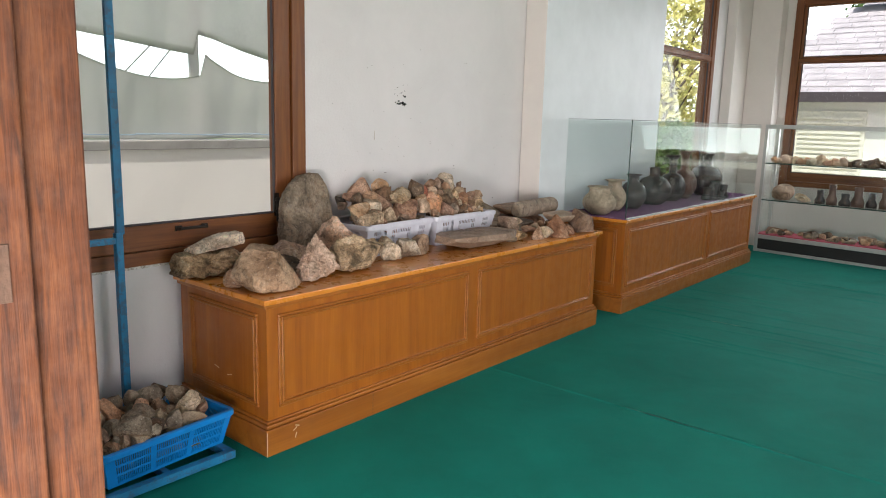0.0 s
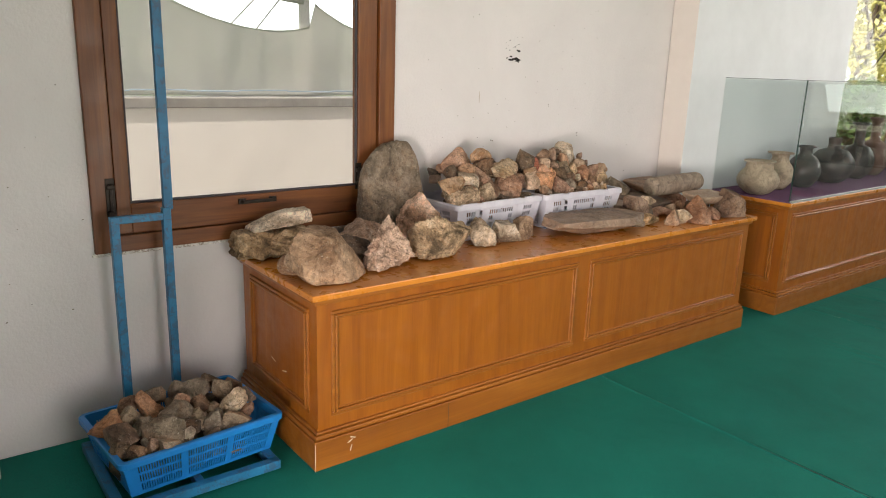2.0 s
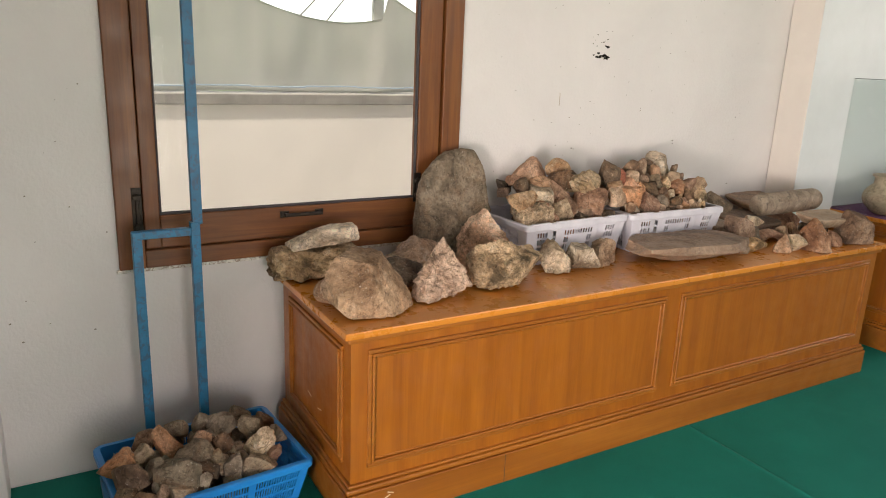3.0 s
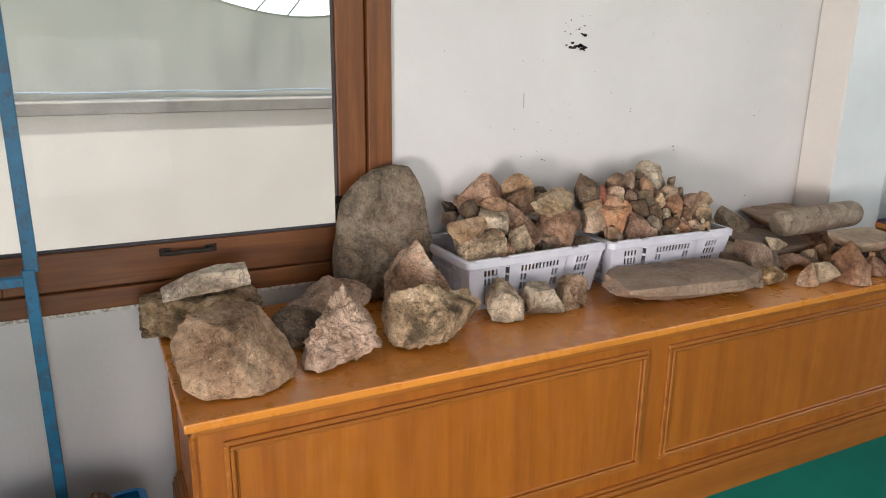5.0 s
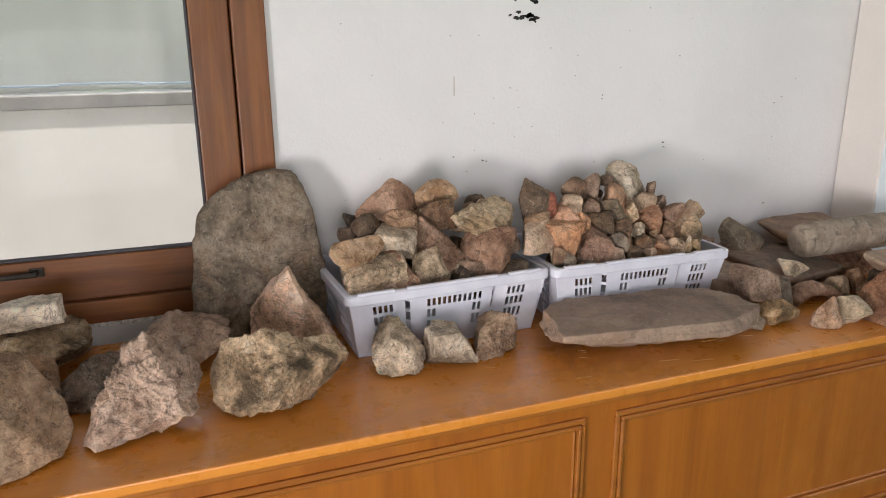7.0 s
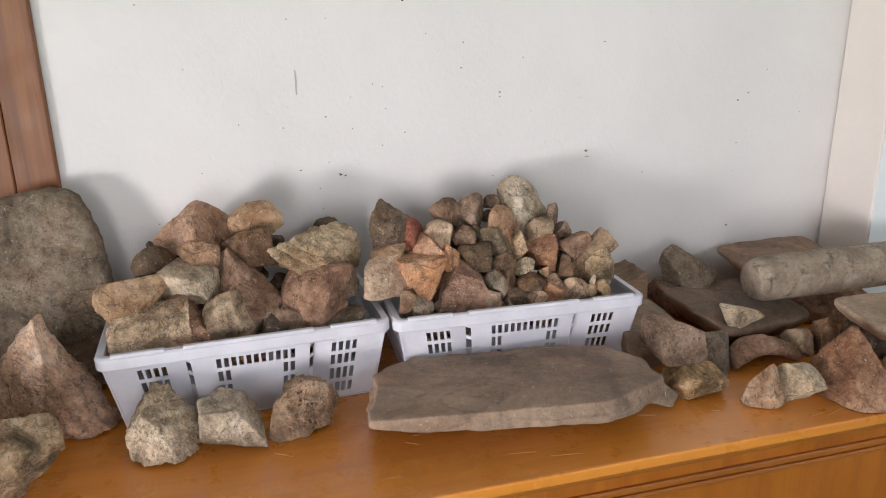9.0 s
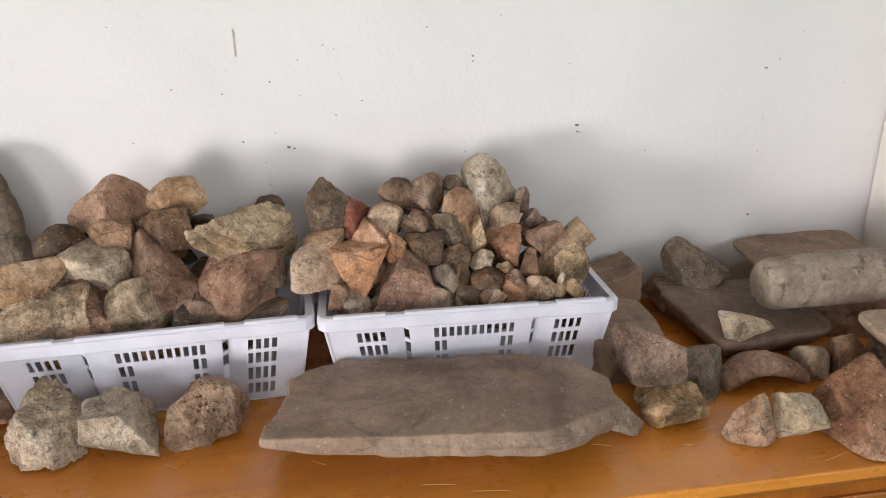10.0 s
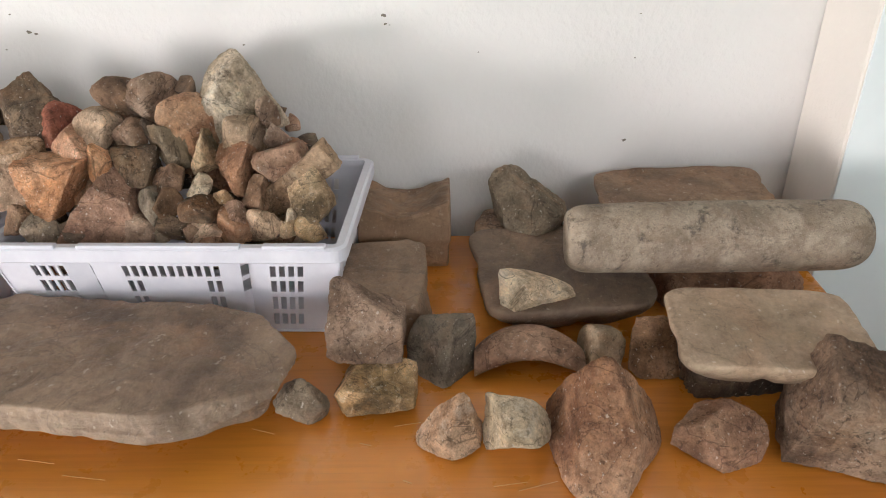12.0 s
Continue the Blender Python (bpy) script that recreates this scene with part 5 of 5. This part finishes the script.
heap("rounded tan stone in the crate", 0.211, 1.606, 0.986, 0.070, 0.058, "tan", CB, facets=6, sharp=14)
heap("brown rounded stone in the crate", 0.224, 1.663, 0.979, 0.053, 0.041, "brown", CB, facets=6, sharp=14)
heap("small dark stone in the crate", 0.219, 1.699, 0.987, 0.034, 0.031, "dark", CB)
heap("grey-violet angular stone in the crate", 0.230, 1.732, 0.965, 0.072, 0.067, "grey", CB, facets=8)
heap("yellow-brown knobbly stone in the crate", 0.248, 1.787, 0.954, 0.044, 0.064, "mixed", CB, rough=0.2, level=6)
heap("orange wedge-shaped stone in the crate", 0.237, 1.568, 0.962, 0.092, 0.054, "orange", CB, facets=5, sharp=22, cuts=((0, -0.7, 0.7, 0.45), (0, 0.7, 0.6, 0.5)))
heap("small upright orange-brown stone", 0.260, 1.621, 0.943, 0.039, 0.056, "orange", CB)
heap("dark conglomerate stone in the crate", 0.260, 1.678, 0.939, 0.073, 0.054, "dark", CB, rough=0.18, level=6)
heap("flat orange-tan triangular stone in the crate", 0.280, 1.546, 0.911, 0.107, 0.081, "orange", CB, level=6, facets=3, sharp=26, cuts=((0.85, 0, 0.5, 0.42), (0.1, -0.8, -0.5, 0.45), (0.1, 0.8, -0.45, 0.45), (0, 0, 1, 0.5)))
heap("tan rounded stone in the crate", 0.245, 1.483, 0.958, 0.073, 0.040, "tan", CB, facets=7, sharp=16)
heap("tan rough stone at the crate side", 0.270, 1.467, 0.921, 0.094, 0.082, "tan", CB, level=6, rough=0.16)
heap("large pinkish brown broken stone at the crate front", 0.301, 1.628, 0.884, 0.126, 0.099, "red", CB, level=6, facets=5, cuts=((0.85, 0, 0.5, 0.42), (0, -0.8, 0.5, 0.5), (0, 0.8, 0.2, 0.5)))
heap("brown rounded stone in the crate", 0.278, 1.732, 0.926, 0.057, 0.039, "brown", CB, facets=6, sharp=14)
heap("dark reddish rough stone", 0.264, 1.839, 0.931, 0.067, 0.078, "red", CB, level=6, rough=0.18)
heap("small whitish angular stone", 0.291, 1.787, 0.913, 0.043, 0.039, "pale", CB, facets=9)
heap("tiny flat tan stone in the crate", 0.307, 1.829, 0.903, 0.028, 0.020, "tan", CB)
heap("tan stone behind the tuff", 0.227, 1.848, 0.970, 0.060, 0.066, "tan", CB, facets=7)
heap("brown stone at the back", 0.228, 1.904, 0.975, 0.045, 0.040, "brown", CB)
heap("reddish brown stone in the crate", 0.255, 1.920, 0.941, 0.087, 0.066, "red", CB, facets=8)
heap("long flat tan stone lying aslant", 0.273, 1.944, 0.916, 0.135, 0.045, "tan", CB, level=6, lean=38, d=0.05, facets=4, box=0.6)
heap("rough tan stone by the crate corner", 0.294, 1.976, 0.898, 0.074, 0.088, "mixed", CB, level=6, rough=0.18)
heap("brown stone in the crate", 0.310, 1.732, 0.892, 0.058, 0.044, "brown", CB)
heap("pointed grey-tan stone in the crate", 0.313, 1.708, 0.888, 0.046, 0.052, "grey", CB)
heap("flat dark pitted stone in the crate", 0.317, 1.795, 0.887, 0.069, 0.036, "dark", CB)
heap("small red-brown stone in the crate", 0.323, 1.847, 0.883, 0.036, 0.031, "red", CB)
heap("small brown stone in the crate", 0.299, 1.878, 0.904, 0.039, 0.048, "brown", CB)
heap("pale tan wedge in the crate", 0.341, 1.844, 0.859, 0.050, 0.054, "orange", CB, facets=8)
heap("flat pale tan stone", 0.336, 1.895, 0.866, 0.060, 0.044, "tan", CB, facets=8)
heap("tiny round white pebble", 0.349, 1.934, 0.858, 0.030, 0.026, "pale", CB, facets=2, sharp=5, craggy=0.02)
heap("tiny white stone in the crate", 0.332, 1.937, 0.878, 0.017, 0.022, "pale", CB)
heap("small dark stone in the crate", 0.342, 1.752, 0.861, 0.048, 0.038, "dark", CB)
heap("small brown rough stone in the crate", 0.347, 1.696, 0.855, 0.064, 0.043, "brown", CB, rough=0.16)
heap("small tan stone in the crate", 0.352, 1.806, 0.853, 0.059, 0.033, "tan", CB)
heap("small tan stone by the crate corner", 0.345, 1.964, 0.857, 0.048, 0.042, "mixed", CB)
heap("small brown stone at the crate side", 0.329, 1.502, 0.874, 0.041, 0.046, "brown", CB)
heap("grey angular stone by the crate rim", 0.338, 1.528, 0.860, 0.068, 0.058, "grey", CB, facets=8)
heap("small dark stone by the crate rim", 0.354, 1.590, 0.854, 0.053, 0.025, "dark", CB)
heap("tiny grey stone in the crate", 0.358, 1.731, 0.851, 0.019, 0.024, "grey", CB)
rng = random.Random(31)
# filler kinds weighted dark, putting crevice shade into the stones' colour
for crate_y, grp, n in ((0.93, CA, 44), (1.50, CB, 95)):
    for i in range(n):
        x, y = rng.uniform(0.07, 0.345), crate_y + rng.uniform(0.02, 0.46)
        w = rng.uniform(0.05, 0.09) if grp == CA else rng.uniform(0.03, 0.065)
        top = min(0.83 + max(0, 0.34 - x) * 0.62, 0.98)
        heap("small stone filling the crate", x, y, top - rng.uniform(-0.006, 0.035), w, w * 0.75, rng.choice(("brown", "dark", "dark", "red", "brown")), grp, level=4, yaw=rng.uniform(0, 360))

# ---- stones on the plinth ----
T = H1
rock("rough grey layered stone lying lengthwise on the plinth", 0.17, 0.13, T, 0.355, 0.21, 0.122, "mixed", level=7, rough=0.2, craggy=0.2, facets=6, box=0.72, layers=0.8)
rock("flat pale pointed stone resting on the layered stone", 0.165, 0.14, T + 0.115, 0.25, 0.13, 0.062, "pale", level=6, lean=6, rough=0.08, box=0.66, cuts=((0.1, -0.8, 0.6, 0.5),), facets=4)
rock("rounded pink stone between larger ones", 0.365, 0.2, T, 0.135, 0.12, 0.125, "pink", level=6, facets=7, sharp=9)
rock("small round pinkish stone at the plinth corner", 0.455, 0.06, T, 0.098, 0.09, 0.090, "pink", level=6, facets=4, sharp=6)
rock("large tan and grey faceted boulder", 0.552, 0.153, T, 0.305, 0.24, 0.190, "tan", level=7, rough=0.10, facets=4, sharp=70, cuts=((0.05, 0.1, 1.0, 0.44), (0.35, -0.50, 0.80, 0.50), (0.72, 0.58, 0.38, 0.55), (0.95, -0.2, -0.1, 0.66), (0.0, -0.95, -0.1, 0.70)))
rock("rough pink crusty stone", 0.225, 0.48, T, 0.31, 0.20, 0.135, "pink", level=6, rough=0.22, craggy=0.24, cuts=((0, 0.6, 0.8, 0.55),))
rock("dark jagged stone under the pink one", 0.365, 0.345, T, 0.22, 0.20, 0.10, "dark", level=6, rough=0.2)
rock("pinkish craggy stone tapering upwards", 0.52, 0.438, T, 0.235, 0.20, 0.208, "pink", level=7, rough=0.24, craggy=0.3, facets=7, layers=0.5, cuts=((0.2, 0.85, 0.5, 0.52), (0.1, -0.85, 0.4, 0.56), (0.75, 0, 0.55, 0.58)))
rock("tall grey upright slab leaning on the wall", 0.1, 0.725, T, 0.352, 0.095, 0.450, "grey", level=7, tip=-8, rough=0.10, facets=0, sharp=9, craggy=0.10, box=0.80, cuts=((0, -0.46, 0.89, 0.76), (0, 0.93, 0.36, 0.84), (0, -0.98, 0.2, 0.80)))
rock("craggy pale stone with a pointed top", 0.3, 0.792, T, 0.235, 0.20, 0.235, "pink", level=7, rough=0.18, craggy=0.24, layers=0.4, cuts=((0.1, 0.8, 0.6, 0.50), (0.1, -0.95, 0.2, 0.6)))
rock("large mottled yellow and black conglomerate", 0.510, 0.715, T, 0.295, 0.24, 0.182, "mixed", level=7, rough=0.2, craggy=0.26, cuts=((0.5, 0.3, 0.8, 0.62),))
rock("whitish crusty stone in front of the crate", 0.455, 1.008, T, 0.143, 0.135, 0.125, "pale", level=7, rough=0.22, craggy=0.3, facets=10, holes=0.6, cuts=((0, 0.8, 0.5, 0.62), (0, -0.8, 0.5, 0.62)))
rock("blocky grey-tan stone in front of the crate", 0.463, 1.130, T, 0.122, 0.110, 0.104, "pale", level=6, facets=11, rough=0.16, box=0.66)
rock("porous tan volcanic stone in front of the crate", 0.436, 1.264, T, 0.145, 0.115, 0.112, "tan", level=7, facets=12, rough=0.2, craggy=0.2, holes=2.2)
rock("small grey chip of stone", 0.562, 1.975, T, 0.083, 0.06, 0.055, "grey", level=4)


def worn_slab(label, x, y, z, w, d, h, kind, yaw=0, tip=0, lean=0, rest=True, under=0.35, seed=1, name="stone_slab", lumps=0.06):
    """A smoothly worn flat stone: level top, broken edges drawn in towards a narrower underside."""
    bm = bmesh.new()
    n, rings = 96, []
    for t, s in ((0.0, 0.62), (0.08, 0.72), (0.3, 0.82), (0.55, 0.93), (0.78, 0.995), (0.92, 1.0), (0.98, 0.985), (1.0, 0.965), (1.0, 0.85), (1.0, 0.6), (1.0, 0.3)):
        ring = []
        for i in range(n):
            a = 2 * math.pi * i / n
            c, si = math.cos(a), math.sin(a)
            r = (abs(c) ** 7 + abs(si) ** 7) ** (-1 / 7)
            wob = 1 + lumps * noise.noise(Vector((c * 2.2, si * 2.2, seed * 5.0))) + lumps * 0.5 * noise.noise(Vector((c * 7, si * 7, seed * 3.0 + t)))
            if t < 0.7:
                wob *= 1 - under * max(0.0, noise.noise(Vector((c * 3, si * 3, seed + 20.0)))) * (1 - t)
            k = s * wob
            zz = t * h + (0.02 * h * noise.noise(Vector((c * 5 * s, si * 5 * s, seed + 7.0))) if t > 0.9 else 0)
            ring.append(bm.verts.new((c * r * k * d / 2, si * r * k * w / 2, zz)))
        rings.append(ring)
    for p, q in zip(rings, rings[1:]):
        for i in range(n):
            bm.faces.new([p[i], p[(i + 1) % n], q[(i + 1) % n], q[i]])
    bm.faces.new(rings[0][::-1])
    bm.faces.new(rings[-1])
    ob = part(name, bm, ROCK[kind], None, smooth=True)
    m = pose(0, 0, 0, lean, tip, yaw)
    if rest:
        z = z - min((m @ v.co).z for v in ob.data.vertices) - 0.001
    ob.matrix_basis = pose(x, y, z, lean, tip, yaw)
    return tagged(ob, label, "stone")


rock("large flat dark grinding slab lying before the crate", 0.527, 1.672, T, 0.590, 0.262, 0.096, "slate", yaw=-8, level=7, seed=412, facets=0, sharp=60, rough=0.12, craggy=0.10, box=0.60, name="stone_slab", cuts=((0.80, -0.10, -0.60, 0.42), (0.6, 0.6, -0.55, 0.50), (0.55, -0.65, -0.55, 0.50), (0.0, -0.78, -0.62, 0.46), (0.1, 0.80, -0.6, 0.46), (0.55, 0.83, 0.1, 0.66), (-0.55, -0.83, 0.0, 0.66), (-0.5, 0.86, 0, 0.64)))


def saddle(label, x, y, z, w, d, h, kind, dip, yaw=0):
    """A carved block with a hollowed, saddle-shaped top and a stepped face."""
    bm = bmesh.new()
    n, m = 26, 16
    def top(u, v):
        return h - dip * math.cos(u * math.pi / 2) ** 1.3 * 1.0 + 0.006 * noise.noise(Vector((u * 3, v * 3, x)))
    sec = []
    for i in range(n + 1):
        u = -1 + 2 * i / n
        col = []
        for j in range(m + 1):
            v = -1 + 2 * j / m
            col.append(bm.verts.new((v * d / 2 * (1 - 0.04 * abs(u)), u * w / 2, top(u, v))))
        sec.append(col)
    for i in range(n):
        for j in range(m):
            bm.faces.new([sec[i][j], sec[i + 1][j], sec[i + 1][j + 1], sec[i][j + 1]])
    rim = [sec[i][m] for i in range(n + 1)] + [sec[n][j] for j in range(m - 1, -1, -1)] + [sec[i][0] for i in range(n - 1, -1, -1)] + [sec[0][j] for j in range(1, m)]
    prev = rim
    for f, k in ((0.55, 1.02), (0.5, 0.97), (0.1, 0.97), (0.0, 0.94)):
        cur = [bm.verts.new((v.co.x * k, v.co.y * k, min(v.co.z, h) * 0 + f * h * 0.75)) for v in rim]
        for i in range(len(rim)):
            bm.faces.new([prev[i], prev[(i + 1) % len(rim)], cur[(i + 1) % len(rim)], cur[i]])
        prev = cur
    bm.faces.new(prev)
    bmesh.ops.recalc_face_normals(bm, faces=bm.faces[:])
    ob = part("carved_stone", bm, ROCK[kind], None, smooth=False)
    ob.modifiers.new("bevel", "BEVEL").width = 0.004
    ob.matrix_basis = pose(x, y, z - 0.001, 0, 0, yaw)
    return tagged(ob, label, "stone")


saddle("carved grey saddle-shaped stone by the wall", 0.098, 2.1, T, 0.170, 0.13, 0.135, "slate", 0.028)
rock("flat grey-brown broken stone slab", 0.318, 2.068, T, 0.170, 0.195, 0.085, "slate", yaw=8, tip=5, level=6, facets=0, sharp=70, rough=0.06, box=0.56, name="stone_slab", cuts=((0.3, 0.9, 0.2, 0.6), (0.8, -0.5, 0.2, 0.66), (-0.7, 0.7, 0, 0.7)))
rock("brown stone on edge on top of another", 0.475, 2.063, T + 0.055, 0.115, 0.10, 0.092, "brown", level=6, facets=6, box=0.7, cuts=((0.9, 0, 0.35, 0.5),))
rock("yellow-brown broken stone under another", 0.525, 2.08, T, 0.120, 0.11, 0.062, "mixed", level=6, facets=8, box=0.7)
rock("small grey prism-shaped stone", 0.469, 2.172, T, 0.108, 0.09, 0.080, "grey", level=6, facets=3, sharp=26, cuts=((0.6, -0.6, 0.5, 0.5), (0.6, 0.7, 0.2, 0.5), (0, 0, 1, 0.6)), rough=0.03)
rock("dark brown stone under a boulder by the wall", 0.098, 2.323, T, 0.185, 0.17, 0.085, "brown", level=6, box=0.72, facets=6)
rock("greyish tan angular stone resting on another", 0.130, 2.330, T + 0.080, 0.145, 0.12, 0.105, "grey", level=6, facets=5, cuts=((0.8, -0.3, 0.5, 0.5), (0.1, 0.5, 0.85, 0.5)))
worn_slab("large flat grey stone slab", 0.272, 2.372, T, 0.285, 0.25, 0.068, "slate", yaw=6, seed=6, under=0.3, lumps=0.05, tip=5)
rock("pale yellow stone lying on the grey slab", 0.365, 2.325, T + 0.050, 0.125, 0.085, 0.062, "pale", level=6, rough=0.08)


def curved_stone(label, x, y, z, w, d, h, kind, yaw=0):
    """An arched fragment, as of a broken rim."""
    bm = bmesh.new()
    n, rings = 28, []
    for i in range(n + 1):
        u = -1 + 2 * i / n
        arch = (1 - u * u) * h * 0.3
        k = 1 - 0.25 * abs(u) ** 3
        ring = []
        for j in range(12):
            a = 2 * math.pi * j / 12
            px = math.cos(a) * d / 2 * k + u * u * 0.02
            pz = arch + h * 0.28 + math.sin(a) * h * 0.28 * k
            q = 0.006 * noise.noise(Vector((u * 4, math.cos(a) * 2, math.sin(a) * 2)))
            ring.append(bm.verts.new((px + q, u * w / 2, pz + q)))
        rings.append(ring)
    for p, q in zip(rings, rings[1:]):
        for j in range(12):
            bm.faces.new([p[j], p[(j + 1) % 12], q[(j + 1) % 12], q[j]])
    bm.faces.new(rings[0][::-1])
    bm.faces.new(rings[-1])
    bmesh.ops.recalc_face_normals(bm, faces=bm.faces[:])
    low = min(v.co.z for v in bm.verts)
    ob = part("curved_stone", bm, ROCK[kind], None, smooth=True)
    ob.matrix_basis = pose(x, y, z - low - 0.001, 0, 0, yaw)
    return tagged(ob, label, "stone")


curved_stone("arched red-brown stone fragment", 0.45, 2.304, T, 0.165, 0.075, 0.075, "red")
rock("pinkish red angular stone", 0.619, 2.185, T, 0.092, 0.085, 0.085, "pink", level=6, facets=9, cuts=((0.6, 0.6, 0.5, 0.55),))
rock("pale whitish rough stone", 0.629, 2.273, T, 0.090, 0.095, 0.080, "pale", level=6, facets=8, rough=0.12)
rock("large red pyramid-shaped stone", 0.648, 2.39, T, 0.155, 0.17, 0.15, "red", level=7, facets=0, sharp=26, rough=0.07, cuts=((0.25, 0.85, 0.55, 0.50), (0.2, -0.9, 0.35, 0.62), (0.85, -0.05, 0.55, 0.50), (-0.85, 0, 0.35, 0.6), (0.6, 0.75, 0.1, 0.6)))
rock("small green-grey stone beside the arched fragment", 0.451, 2.415, T, 0.070, 0.08, 0.070, "grey", level=4, facets=8)
rock("brown knobbly stone under the tilted slab", 0.453, 2.498, T, 0.100, 0.09, 0.080, "brown", level=6)
rock("rough red-brown slab under the grindstone", 0.240, 2.660, T, 0.255, 0.20, 0.075, "red", level=6, rough=0.08, cuts=((0, 0, 1, 0.4),))
worn_slab("flat dark grinding slab by the wall", 0.12, 2.622, T + 0.072, 0.32, 0.20, 0.05, "slate", yaw=3, tip=9, seed=9, under=0.2, rest=True)


def roller(label, a, b, r, kind):
    """A long worn cylindrical grinding stone with rounded ends."""
    a, b = Vector(a), Vector(b)
    L = (b - a).length
    prof = []
    for i in range(9):
        t = radians(90 * i / 8)
        prof.append((r * (0.62 + 0.38 * math.sin(t)) if i else 0.004, 0.040 * (1 - math.cos(t)) if i else 0.0))
    for i in range(1, 12):
        prof.append((r * (1.0 + 0.035 * math.sin(math.pi * i / 12)), 0.040 + (L - 0.08) * i / 12))
    for i in range(9):
        t = radians(90 - 90 * i / 8)
        prof.append((r * (0.50 + 0.50 * math.sin(t)) if i < 8 else 0.004, L - 0.045 * (1 - math.cos(t))))
    prof = [p for k, p in enumerate(prof) if k == 0 or p[1] >= prof[k - 1][1] - 1e-6]
    bm = lathe(prof, 64)
    for v in bm.verts:
        q = 1 + 0.018 * noise.noise(v.co * 14)
        v.co.x *= q
        v.co.y *= q * 0.96
    ob = part("grindstone_roller", bm, ROCK[kind], None, smooth=True)
    ob.matrix_basis = Matrix.Translation(a) @ (b - a).to_track_quat("Z", "X").to_matrix().to_4x4()
    return tagged(ob, label, "grindstone")


roller("long grey pitted cylindrical grindstone lying across slabs", (0.315, 2.372, 0.822), (0.330, 2.842, 0.832), 0.056, "roller")


def ridged_block(label, x, y, z, w, d, h, kind, yaw=0):
    """A dark block with upright ridges worn into its face."""
    bm = bmesh.new()
    n = 80
    rings = []
    for t in (0, 0.06, 0.35, 0.7, 0.95, 1.0):
        ring = []
        for i in range(n):
            a = 2 * math.pi * i / n
            c, s = math.cos(a), math.sin(a)
            r = (abs(c) ** 6 + abs(s) ** 6) ** (-1 / 6)
            k = (0.97 if t in (0, 1.0) else 1.0) + 0.035 * math.sin(a * 30 + 3 * noise.noise(Vector((c * 2, s * 2, t)))) + 0.05 * noise.noise(Vector((c * 2, s * 2, t * 2 + 4)))
            ring.append(bm.verts.new((c * r * k * d / 2, s * r * k * w / 2, t * h)))
        rings.append(ring)
    for p, q in zip(rings, rings[1:]):
        for i in range(n):
            bm.faces.new([p[i], p[(i + 1) % n], q[(i + 1) % n], q[i]])
    bm.faces.new(rings[0][::-1])
    bm.faces.new(rings[-1])
    ob = part("ridged_stone", bm, ROCK[kind], None, smooth=True)
    ob.matrix_basis = pose(x, y, z - 0.001, 0, 0, yaw)
    return tagged(ob, label, "stone")


ridged_block("dark grooved stone block under the tan slab", 0.49, 2.605, T, 0.155, 0.09, 0.072, "dark", 6)
worn_slab("smooth tan flat stone resting on a grooved block", 0.53, 2.618, T + 0.070, 0.255, 0.175, 0.050, "tool", yaw=-4, tip=4, seed=13, under=0.25, lumps=0.03)
rock("dark red broken stone", 0.637, 2.534, T, 0.125, 0.09, 0.072, "red", level=6, facets=8)
rock("rough brown conglomerate at the end of the plinth", 0.645, 2.700, T, 0.185, 0.145, 0.165, "brown", level=7, rough=0.14, facets=12)
